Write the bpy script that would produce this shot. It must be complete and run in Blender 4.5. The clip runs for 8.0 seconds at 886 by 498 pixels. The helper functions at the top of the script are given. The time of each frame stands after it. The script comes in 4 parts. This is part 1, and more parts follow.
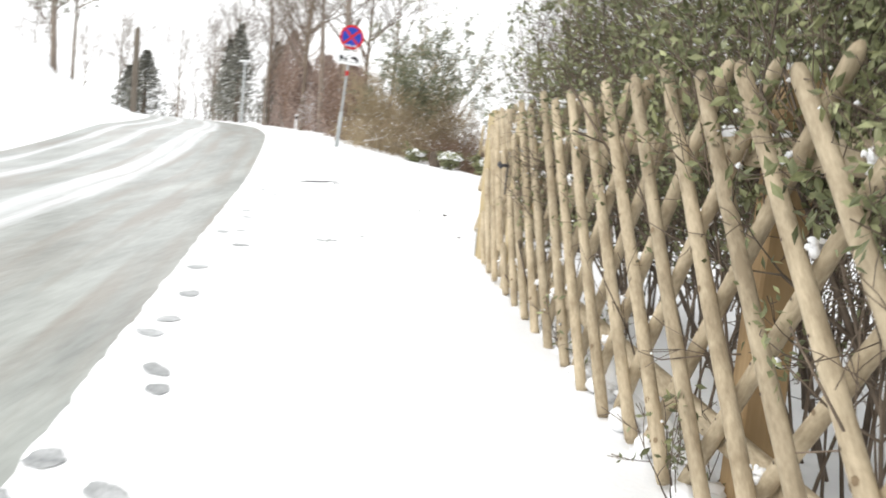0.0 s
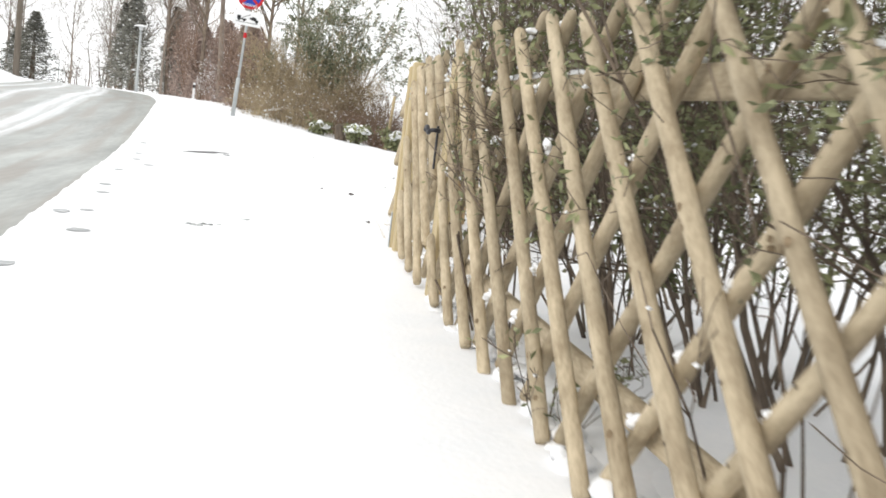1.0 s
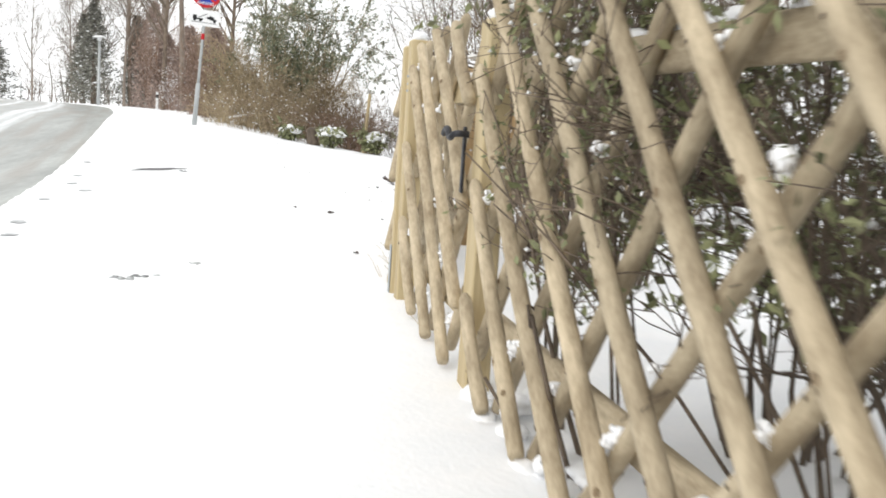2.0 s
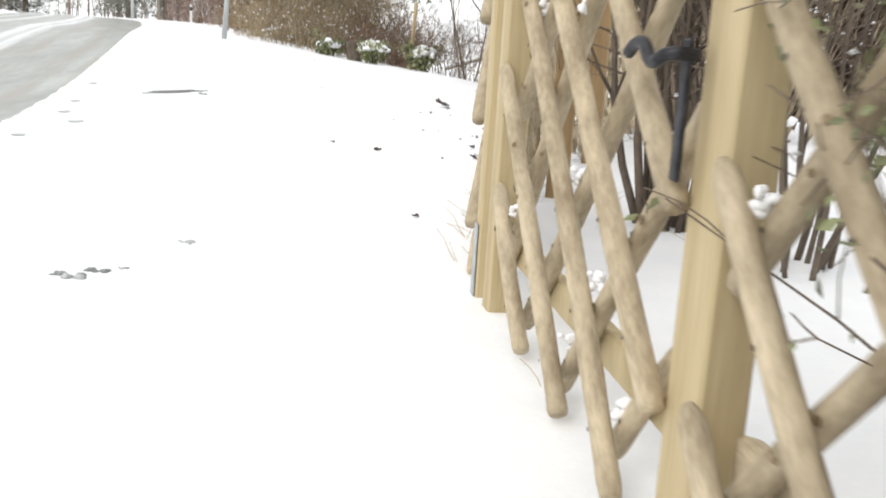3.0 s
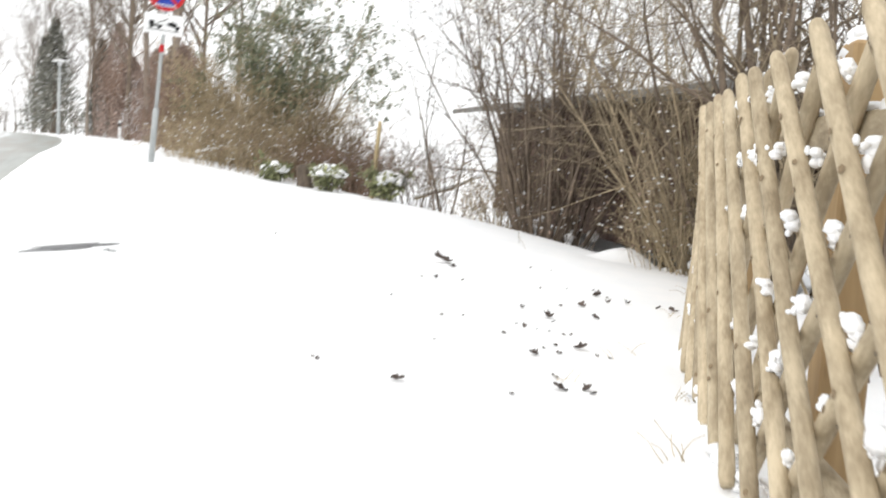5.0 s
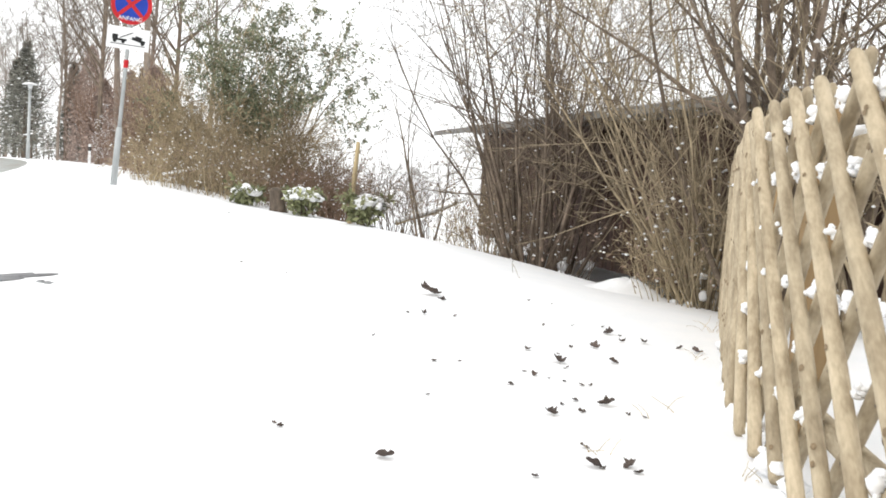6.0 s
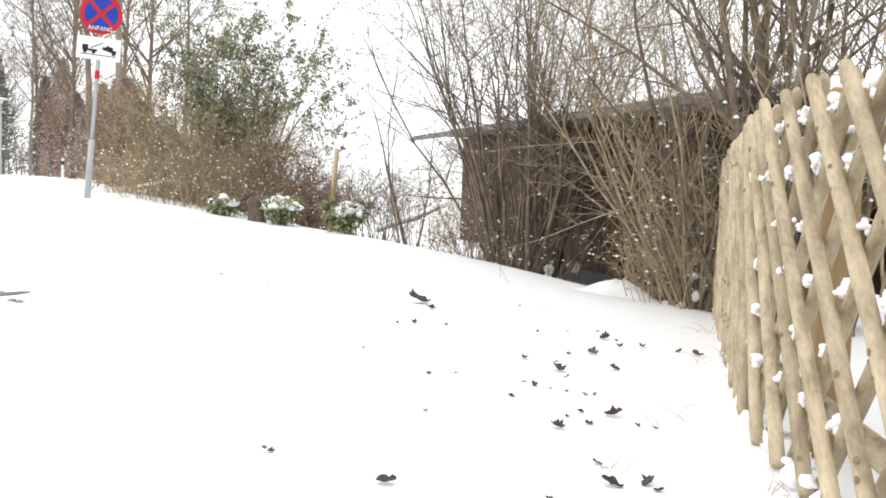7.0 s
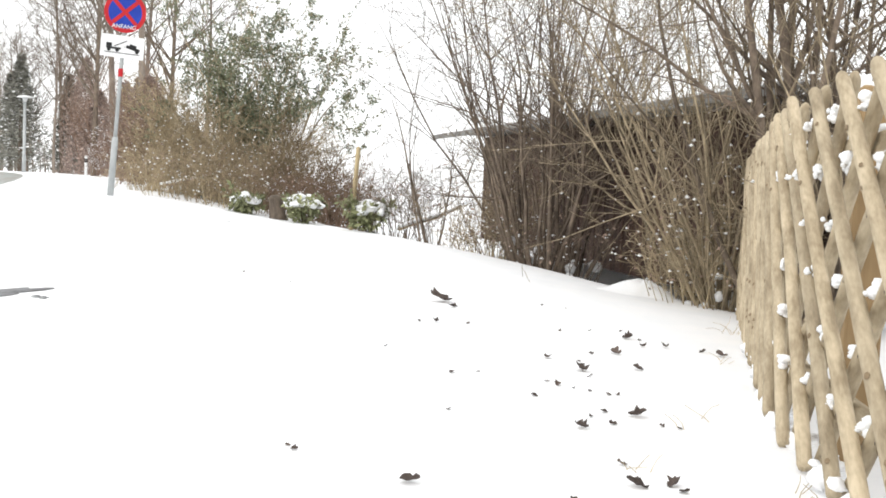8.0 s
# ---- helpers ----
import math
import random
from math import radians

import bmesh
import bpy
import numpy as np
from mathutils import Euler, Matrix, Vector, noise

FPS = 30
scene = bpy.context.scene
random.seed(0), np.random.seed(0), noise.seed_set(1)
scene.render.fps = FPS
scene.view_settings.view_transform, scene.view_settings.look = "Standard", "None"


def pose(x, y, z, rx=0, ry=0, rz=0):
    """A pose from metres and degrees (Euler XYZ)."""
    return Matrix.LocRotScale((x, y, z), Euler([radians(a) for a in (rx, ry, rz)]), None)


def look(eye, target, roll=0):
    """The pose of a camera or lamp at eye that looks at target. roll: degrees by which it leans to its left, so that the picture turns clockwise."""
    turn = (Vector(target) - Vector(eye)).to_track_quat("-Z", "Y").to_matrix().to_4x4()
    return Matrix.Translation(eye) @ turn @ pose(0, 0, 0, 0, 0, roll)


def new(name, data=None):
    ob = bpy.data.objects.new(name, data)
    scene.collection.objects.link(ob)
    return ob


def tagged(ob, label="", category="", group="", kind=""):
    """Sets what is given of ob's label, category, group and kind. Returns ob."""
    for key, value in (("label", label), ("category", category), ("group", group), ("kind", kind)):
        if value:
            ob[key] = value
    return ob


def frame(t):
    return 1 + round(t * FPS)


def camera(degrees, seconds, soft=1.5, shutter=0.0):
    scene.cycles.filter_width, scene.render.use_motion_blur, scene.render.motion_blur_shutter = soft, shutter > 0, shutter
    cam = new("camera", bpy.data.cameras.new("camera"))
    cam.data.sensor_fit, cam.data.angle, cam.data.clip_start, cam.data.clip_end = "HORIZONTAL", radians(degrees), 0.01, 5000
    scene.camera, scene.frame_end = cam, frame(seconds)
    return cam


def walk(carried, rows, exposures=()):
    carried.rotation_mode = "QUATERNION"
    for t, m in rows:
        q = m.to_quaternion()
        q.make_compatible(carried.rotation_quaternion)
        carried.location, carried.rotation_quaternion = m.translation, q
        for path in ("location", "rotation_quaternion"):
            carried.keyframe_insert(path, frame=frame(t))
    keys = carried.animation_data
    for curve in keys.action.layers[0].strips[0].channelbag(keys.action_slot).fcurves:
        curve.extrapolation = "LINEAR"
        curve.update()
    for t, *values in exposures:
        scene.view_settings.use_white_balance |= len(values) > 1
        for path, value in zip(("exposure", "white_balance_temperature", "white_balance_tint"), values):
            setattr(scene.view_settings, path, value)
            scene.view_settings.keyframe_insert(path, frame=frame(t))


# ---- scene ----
import itertools

cam = camera(47.7, 8.0, 1.7, 0.33)
PATH = [
    (0, (-0.122, -0.295, 1.018), (-0.08, 1.691, 0.785), 5.5),
    (0.5, (-0.152, 0.534, 0.918), (0.048, 2.513, 0.716), 1.4),
    (1, (-0.098, 1.46, 0.888), (0.136, 3.43, 0.632), 7.0),
    (1.5, (-0.11, 2.334, 0.913), (0.166, 4.301, 0.678), 5.0),
    (1.7, (-0.105, 2.691, 0.873), (0.185, 4.654, 0.626), 3.8),
    (2.8, (-0.106, 4.711, 0.878), (0.131, 6.664, 0.516), 4.9),
    (3, (-0.108, 5.035, 0.842), (0.095, 6.978, 0.411), 3.6),
    (3.5, (-0.172, 5.765, 0.889), (-0.09, 7.705, 0.409), 8.1),
    (4, (-0.279, 6.581, 0.919), (-0.158, 8.546, 0.568), 3.6),
    (4.5, (-0.348, 7.321, 0.906), (-0.167, 9.288, 0.596), 3.5),
    (5, (-0.374, 8.061, 0.918), (-0.051, 10.024, 0.716), 3.7),
    (5.2, (-0.37, 8.311, 0.887), (0.001, 10.27, 0.729), 1.8),
    (6.3, (-0.284, 9.128, 0.847), (0.082, 11.089, 0.706), 4.3),
    (6.5, (-0.297, 9.179, 0.855), (0.075, 11.141, 0.733), 4.1),
    (7, (-0.316, 9.231, 0.831), (0.091, 11.185, 0.698), 2.4),
    (7.5, (-0.325, 9.229, 0.829), (0.053, 11.188, 0.686), 2.7),
    (8, (-0.327, 9.248, 0.827), (0.041, 11.209, 0.69), 2.6),
]
walk(cam, [(t, look(eye, target, roll)) for t, eye, target, roll in PATH],
     [(0, 0.06), (0.5, 0.0), (1.0, -0.1), (3.0, -0.15), (4.0, -0.15), (4.5, -0.08), (5.0, -0.04), (6.3, 0.0), (8.0, 0.0)])

# ---- light ----
world = bpy.data.worlds.new("overcast_sky")
scene.world = world
world.use_nodes = True
wt = world.node_tree
sky = wt.nodes.new("ShaderNodeTexSky")
sky.sky_type = 'NISHITA'
sky.sun_disc = False
sky.sun_elevation, sky.sun_rotation = radians(32), radians(235)
sky.dust_density = 4.0
veil = wt.nodes.new("ShaderNodeMix")
veil.data_type = 'RGBA'
veil.inputs["Factor"].default_value = 0.93
wt.links.new(sky.outputs["Color"], veil.inputs["A"])
veil.inputs["B"].default_value = (9.6, 9.7, 9.8, 1)
backg = wt.nodes["Background"]
wt.links.new(veil.outputs["Result"], backg.inputs["Color"])
backg.inputs["Strength"].default_value = 0.158
sun = new("sun", bpy.data.lights.new("sun", 'SUN'))
sun.data.energy, sun.data.angle, sun.data.color = 1.1, radians(25), (1.0, 0.97, 0.92)
sun.matrix_world = look((-6, -7, 8), (0, 0, 0))


# ---- materials ----
def rgb(c):
    return (*c, 1)


def mat(name, low, high, rough=0.7, scale=20.0, stretch=(1, 1, 1), bump=0.2, dist=0.01, metal=0.0, rand=0.0, fine=6.0, island=False):
    """Two colours mixed by coarse and fine noise, with relief; rand varies the brightness from piece to piece."""
    m = bpy.data.materials.new(name)
    m.use_nodes = True
    t = m.node_tree
    n, l = t.nodes, t.links
    b = n["Principled BSDF"]
    tc = n.new("ShaderNodeTexCoord")
    mp = n.new("ShaderNodeMapping")
    mp.inputs["Scale"].default_value = stretch
    l.new(tc.outputs["Object"], mp.inputs["Vector"])
    vec = mp.outputs["Vector"]
    info = n.new("ShaderNodeObjectInfo")
    if rand and not island:
        add = n.new("ShaderNodeVectorMath")
        add.operation = 'MULTIPLY_ADD'
        add.inputs[1].default_value = (1, 1, 1)
        sc = n.new("ShaderNodeVectorMath")
        sc.operation = 'SCALE'
        sc.inputs[0].default_value = (31, 17, 23)
        l.new(info.outputs["Random"], sc.inputs["Scale"])
        l.new(vec, add.inputs[0])
        l.new(sc.outputs["Vector"], add.inputs[2])
        vec = add.outputs["Vector"]
    a = n.new("ShaderNodeTexNoise")
    a.inputs["Scale"].default_value, a.inputs["Detail"].default_value = scale, 5
    f = n.new("ShaderNodeTexNoise")
    f.inputs["Scale"].default_value, f.inputs["Detail"].default_value = scale * fine, 4
    l.new(vec, a.inputs["Vector"])
    l.new(vec, f.inputs["Vector"])
    s = n.new("ShaderNodeMath")
    s.operation = 'MULTIPLY_ADD'
    s.inputs[1].default_value = 0.45
    l.new(f.outputs["Fac"], s.inputs[0])
    l.new(a.outputs["Fac"], s.inputs[2])
    ramp = n.new("ShaderNodeMapRange")
    ramp.inputs["From Min"].default_value, ramp.inputs["From Max"].default_value = 0.52, 0.95
    l.new(s.outputs["Value"], ramp.inputs["Value"])
    mix = n.new("ShaderNodeMix")
    mix.data_type = 'RGBA'
    mix.inputs["A"].default_value, mix.inputs["B"].default_value = rgb(low), rgb(high)
    l.new(ramp.outputs["Result"], mix.inputs["Factor"])
    out = mix.outputs["Result"]
    if rand:
        hs = n.new("ShaderNodeHueSaturation")
        vr = n.new("ShaderNodeMapRange")
        vr.inputs["To Min"].default_value, vr.inputs["To Max"].default_value = 1 - rand, 1 + rand
        if island:
            geo = n.new("ShaderNodeNewGeometry")
            l.new(geo.outputs["Random Per Island"], vr.inputs["Value"])
        else:
            l.new(info.outputs["Random"], vr.inputs["Value"])
        l.new(vr.outputs["Result"], hs.inputs["Value"])
        l.new(out, hs.inputs["Color"])
        out = hs.outputs["Color"]
    l.new(out, b.inputs["Base Color"])
    b.inputs["Roughness"].default_value, b.inputs["Metallic"].default_value = rough, metal
    b.inputs["Specular IOR Level"].default_value = 0.3
    if bump:
        bp = n.new("ShaderNodeBump")
        bp.inputs["Strength"].default_value, bp.inputs["Distance"].default_value = bump, dist
        l.new(s.outputs["Value"], bp.inputs["Height"])
        l.new(bp.outputs["Normal"], b.inputs["Normal"])
    return m


SNOW = mat("snow", (0.87, 0.885, 0.90), (0.93, 0.93, 0.93), 0.65, 3.0, bump=0.25, dist=0.02, fine=14)
WOOD = mat("pale_round_wood", (0.285, 0.228, 0.15), (0.56, 0.472, 0.333), 0.8, 16.0, (1, 1, 0.36), 0.6, 0.005, rand=0.15)
SAWN = mat("sawn_softwood", (0.42, 0.33, 0.185), (0.60, 0.50, 0.31), 0.65, 7.0, (1.6, 1.6, 0.1), 0.2, 0.003, rand=0.06)
POSTW = mat("brown_post_wood", (0.30, 0.20, 0.10), (0.44, 0.31, 0.165), 0.75, 8.0, (1, 1, 0.12), 0.25, 0.003, rand=0.1)
IRON = mat("dark_iron", (0.03, 0.03, 0.035), (0.07, 0.07, 0.075), 0.5, 30, bump=0.1, metal=0.7)
ZINC = mat("galvanised_steel", (0.35, 0.38, 0.40), (0.52, 0.55, 0.57), 0.45, 18, bump=0.05, metal=0.6)
NAIL = mat("nail_and_knot", (0.06, 0.045, 0.03), (0.13, 0.09, 0.06), 0.7, 40, bump=0)
KNOT = mat("wood_knot", (0.15, 0.105, 0.06), (0.30, 0.225, 0.14), 0.75, 40, bump=0)
BARK = mat("grey_brown_bark", (0.085, 0.065, 0.05), (0.23, 0.18, 0.135), 0.85, 12, (1, 1, 0.4), 0.3, 0.01, rand=0.25, island=True)
BARKL = mat("olive_brown_bark", (0.17, 0.135, 0.09), (0.43, 0.35, 0.235), 0.8, 12, (1, 1, 0.4), 0.3, 0.01, rand=0.3, island=True)
BARKD = mat("dark_bark", (0.075, 0.06, 0.047), (0.19, 0.15, 0.115), 0.9, 8, (1, 1, 0.4), 0.3, 0.01, rand=0.25, island=True)
TWIGR = mat("reddish_twigs", (0.14, 0.09, 0.065), (0.29, 0.195, 0.14), 0.85, 8, bump=0, rand=0.3, island=True)
TWIGO = mat("ochre_twigs", (0.28, 0.22, 0.135), (0.50, 0.41, 0.27), 0.85, 8, bump=0, rand=0.3, island=True)
LEAFG = mat("evergreen_leaves", (0.11, 0.125, 0.06), (0.30, 0.31, 0.16), 0.5, 5, bump=0, rand=0.4, island=True)
LEAFO = mat("olive_leaves", (0.10, 0.125, 0.075), (0.26, 0.28, 0.18), 0.5, 4, bump=0, rand=0.4, island=True)
# needles: distance haze is mixed into the colour, greyer and paler than real
NEEDLE = mat("haze_paled_needles", (0.15, 0.15, 0.13), (0.32, 0.315, 0.27), 0.7, 3, bump=0, rand=0.4, island=True)
DRYL = mat("dry_beech_leaves", (0.20, 0.14, 0.11), (0.37, 0.27, 0.21), 0.8, 4, bump=0, rand=0.35, island=True)
# beech leaves along the road, lightened in colour to stand in for haze
BEECH = mat("haze_paled_beech_leaves", (0.22, 0.165, 0.14), (0.39, 0.305, 0.26), 0.8, 4, bump=0, rand=0.35, island=True)
SHEDW = mat("dark_stained_boards", (0.05, 0.028, 0.021), (0.105, 0.062, 0.047), 0.7, 5, (2, 2, 0.15), 0.2, 0.004, rand=0.25)
ROOFM = mat("grey_roofing", (0.19, 0.185, 0.175), (0.34, 0.335, 0.32), 0.7, 6, bump=0.2)
DEAD = mat("fallen_leaf", (0.035, 0.028, 0.025), (0.16, 0.12, 0.10), 0.7, 25, bump=0.3, dist=0.004, rand=0.35)
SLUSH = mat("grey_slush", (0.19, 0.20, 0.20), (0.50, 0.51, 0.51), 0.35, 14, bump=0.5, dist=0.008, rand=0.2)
WETASP = mat("bare_wet_asphalt", (0.04, 0.04, 0.042), (0.16, 0.16, 0.165), 0.35, 12, bump=0.5, dist=0.006)
STEEL = mat("grey_pole_steel", (0.36, 0.38, 0.38), (0.50, 0.52, 0.52), 0.5, 10, (1, 1, 0.3), bump=0.05, metal=0.3)
WHITE = mat("white_enamel", (0.74, 0.75, 0.75), (0.82, 0.82, 0.82), 0.4, 6, bump=0)
BLUE = mat("sign_blue", (0.010, 0.035, 0.30), (0.015, 0.05, 0.38), 0.4, 6, bump=0)
RED = mat("sign_red", (0.42, 0.012, 0.018), (0.52, 0.02, 0.025), 0.4, 6, bump=0)
BLACK = mat("sign_black", (0.012, 0.012, 0.012), (0.025, 0.025, 0.025), 0.5, 6, bump=0)
GLASSW = mat("opal_lamp_glass", (0.65, 0.67, 0.68), (0.75, 0.76, 0.76), 0.25, 4, bump=0)
POLEW = mat("weathered_pole_wood", (0.12, 0.10, 0.08), (0.22, 0.19, 0.155), 0.85, 4, (1, 1, 0.1), bump=0.2)


def road_material():
    """Wet asphalt with slush: snow strips follow the lane, broken up by noise. UV: metres across, metres along."""
    m = mat("slushy_asphalt", (0.17, 0.18, 0.16), (0.39, 0.41, 0.375), 0.32, 2.6, (1, 0.13, 1), 0.6, 0.02, fine=9)
    t = m.node_tree
    n, l = t.nodes, t.links
    b = n["Principled BSDF"]
    base = b.inputs["Base Color"].links[0].from_socket
    uv = n.new("ShaderNodeUVMap")
    sep = n.new("ShaderNodeSeparateXYZ")
    l.new(uv.outputs["UV"], sep.inputs["Vector"])
    mp = n.new("ShaderNodeMapping")
    mp.inputs["Scale"].default_value = (5.0, 0.22, 1)
    l.new(uv.outputs["UV"], mp.inputs["Vector"])
    nz = n.new("ShaderNodeTexNoise")
    nz.inputs["Scale"].default_value, nz.inputs["Detail"].default_value = 1.0, 8
    nz.inputs["Roughness"].default_value = 0.65
    l.new(mp.outputs["Vector"], nz.inputs["Vector"])
    w = n.new("ShaderNodeMath")
    w.operation = 'MULTIPLY_ADD'
    w.inputs[1].default_value, = (0.42,)
    l.new(nz.outputs["Fac"], w.inputs[0])
    l.new(sep.outputs["X"], w.inputs[2])
    ramp = n.new("ShaderNodeValToRGB")
    sc = n.new("ShaderNodeMath")
    sc.operation = 'DIVIDE'
    sc.inputs[1].default_value = 4.6
    l.new(w.outputs["Value"], sc.inputs[0])
    l.new(sc.outputs["Value"], ramp.inputs["Fac"])
    r = ramp.color_ramp
    stops = [(0.0, 0.0), (0.34, 0.02), (0.385, 0.8), (0.405, 0.25), (0.45, 0.95), (0.485, 0.1), (0.62, 0.08),
             (0.665, 0.9), (0.70, 0.12), (0.79, 0.1), (0.825, 0.75), (0.86, 0.05), (1.0, 0.1)]
    r.elements[0].position, r.elements[0].color = stops[0][0], (stops[0][1],) * 3 + (1,)
    r.elements[1].position, r.elements[1].color = stops[-1][0], (stops[-1][1],) * 3 + (1,)
    for p, v in stops[1:-1]:
        e = r.elements.new(p)
        e.color = (v, v, v, 1)
    mix = n.new("ShaderNodeMix")
    mix.data_type = 'RGBA'
    l.new(ramp.outputs["Color"], mix.inputs["Factor"])
    l.new(base, mix.inputs["A"])
    mix.inputs["B"].default_value = (0.80, 0.82, 0.83, 1)
    # brown grit in the wheel tracks
    g = n.new("ShaderNodeTexNoise")
    g.inputs["Scale"].default_value, g.inputs["Detail"].default_value = 0.7, 9
    l.new(mp.outputs["Vector"], g.inputs["Vector"])
    gr = n.new("ShaderNodeMapRange")
    gr.inputs["From Min"].default_value, gr.inputs["From Max"].default_value = 0.46, 0.62
    gr.inputs["To Max"].default_value = 0.75
    l.new(g.outputs["Fac"], gr.inputs["Value"])
    mud = n.new("ShaderNodeMix")
    mud.data_type = 'RGBA'
    l.new(gr.outputs["Result"], mud.inputs["Factor"])
    l.new(base, mud.inputs["A"])
    mud.inputs["B"].default_value = (0.20, 0.165, 0.125, 1)
    l.new(mud.outputs["Result"], mix.inputs["A"])
    l.new(mix.outputs["Result"], b.inputs["Base Color"])
    return m


TWIGB = mat("brown_ochre_twigs", (0.14, 0.105, 0.065), (0.31, 0.24, 0.15), 0.85, 8, bump=0, rand=0.3, island=True)
# TREEB is bark with the pallor of haze painted into it
TREEB = mat("haze_paled_tree_bark", (0.15, 0.12, 0.10), (0.30, 0.255, 0.21), 0.9, 6, (1, 1, 0.4), 0.2, 0.01, rand=0.25, island=True)
ROAD = road_material()


# ---- helpers for building ----
def mesh_of(name, verts, faces, material, smooth=False):
    me = bpy.data.meshes.new(name)
    me.from_pydata([tuple(v) for v in verts], [], faces)
    for mt in (material if isinstance(material, (list, tuple)) else [material]):
        me.materials.append(mt)
    if smooth:
        me.shade_smooth()
    me.update()
    return me


def bm_mesh(name, bm, material, smooth=False):
    me = bpy.data.meshes.new(name)
    bm.to_mesh(me)
    bm.free()
    for mt in (material if isinstance(material, (list, tuple)) else [material]):
        me.materials.append(mt)
    if smooth:
        me.shade_smooth()
    return me


def part(name, me, parent, m=None, label=""):
    ob = new(name, me)
    ob.parent = parent
    if m is not None:
        ob.matrix_basis = m
    if label:
        ob["label"] = label
    return ob


def thing(name, label, category, at=(0, 0, 0), rz=0, group="", kind=""):
    ob = new(name)
    ob.empty_display_size = 0.1
    ob.matrix_basis = pose(*at, 0, 0, rz)
    return tagged(ob, label, category, group, kind)


def box(sx, sy, sz, bevel=0.004, base=True):
    """A bevelled box with its foot at z = 0 (or centred)."""
    bm = bmesh.new()
    bmesh.ops.create_cube(bm, size=1, matrix=Matrix.Translation((0, 0, sz / 2 if base else 0)) @ Matrix.Diagonal((sx, sy, sz, 1)))
    if bevel:
        bmesh.ops.bevel(bm, geom=bm.edges[:], offset=bevel, segments=1, affect='EDGES')
    return bm


def lathe(profile, sides=16):
    """A turned form from (radius, z) pairs."""
    v, f = [], []
    for r, z in profile:
        for k in range(sides):
            a = 2 * math.pi * k / sides
            v.append((r * math.cos(a), r * math.sin(a), z))
    for i in range(len(profile) - 1):
        for k in range(sides):
            j = (k + 1) % sides
            f.append((i * sides + k, i * sides + j, (i + 1) * sides + j, (i + 1) * sides + k))
    f.append(tuple(range(sides))[::-1])
    f.append(tuple((len(profile) - 1) * sides + k for k in range(sides)))
    return v, f


# ---- ground ----
ROAD_W = 4.1
_rw = np.random.RandomState(5)
WAVES = [(_rw.uniform(-1, 1) * k, _rw.uniform(-1, 1) * k, _rw.uniform(0, 6.3), 1.0 / k) for k in (0.5, 0.9, 1.4, 2.2, 3.1, 4.7, 6.5, 9.0)]


def edge_x(y):
    """The edge between road and pavement."""
    y = np.asarray(y, float)
    q = np.clip(y - 20, 0, 70)
    return -0.85 - 0.135 * y - 0.0018 * q * q - 0.25 * np.clip(y - 90, 0, None)


def wide(y):
    """The road's width, growing towards the crest."""
    return ROAD_W + 0.03 * np.clip(np.asarray(y, float) - 20, 0, 50)


def smooth(a, b, v):
    s = np.clip((np.asarray(v, float) - a) / (b - a), 0, 1)
    return s * s * (3 - 2 * s)


def along(y):
    """The street's rise and its fall beyond the crest."""
    return 0.40 * smooth(13.5, 27, y) - 0.008 * np.clip(np.asarray(y, float) - 45, 0, 33) - 0.024 * np.clip(np.asarray(y, float) - 78, 0, 250)


def ripple(x, y):
    return sum(a * np.sin(kx * x + ky * y + p) for kx, ky, p, a in WAVES)


def height(x, y):
    x, y = np.asarray(x, float), np.asarray(y, float)
    u = x - edge_x(y)
    w = wide(y)
    z = along(y) + 0.010 * ripple(x, y) * smooth(0.0, 1.0, np.abs(u + w / 2) - w / 2)
    inside = smooth(0.0, 0.07, -u) * smooth(0.0, 0.07, u + w)
    z = z - 0.09 * inside
    bank = smooth(0.1, 2.6, -w - u)
    far = 1 - 0.8 * smooth(25, 46, y)
    z = z + bank * far * (2.25 + 0.09 * ripple(x * 0.6, y * 0.6)) + 0.03 * np.clip(-w - u - 4, 0, 60) * far
    z = z - 0.72 * smooth(-2.6, 0.8, x) * np.clip(along(y), 0, None) * (1 - smooth(40, 60, y))
    lane = np.interp(y, (8.36, 10.6, 12.75, 16.8), (0.365, 0.94, 1.68, 3.58))
    z = z - 0.10 * smooth(-2.4, 0.5, x - lane) * smooth(10.5, 14.5, y) - 0.08 * smooth(-2.2, 0.6, x - lane) * smooth(13.5, 17, y)
    hedge = 3.2 - 0.36 * np.clip(y - 16, 0, 14)
    z = z - 0.42 * smooth(0.3, 3.0, x - hedge) * smooth(15, 19, y)
    return z


def zat(x, y):
    return float(height(x, y))


us = np.concatenate([-np.geomspace(900, 30, 14) - 4, -np.arange(29, 5, -0.9) - 4, -ROAD_W - np.arange(5, 0.3, -0.25),
                     [-ROAD_W - 0.15, -ROAD_W, -ROAD_W + 0.08, -3.2, -2.0, -1.0, -0.3, -0.09, -0.04, 0.0, 0.05],
                     np.arange(0.12, 4.2, 0.09), np.arange(4.2, 9, 0.18), np.arange(9, 24, 0.6), 24 + np.geomspace(1, 900, 16)])
ys = np.concatenate([-np.geomspace(300, 6, 10), np.arange(-5, -0.5, 0.5), np.arange(-0.5, 13, 0.09), np.arange(13, 30, 0.22),
                     np.arange(30, 95, 0.9), 95 + np.geomspace(1, 1800, 26)])
Y, U = np.meshgrid(ys, us, indexing="ij")
jit = 0.005 * np.sin(Y * 3.1 + 1.2 * np.sin(Y * 1.3)) + 0.006 * np.sin(Y * 8.3 + 2) + 0.008 * np.sin(Y * 19.0)
near_edge = np.exp(-(U / 0.12) ** 2) + np.exp(-((U + ROAD_W) / 0.2) ** 2)
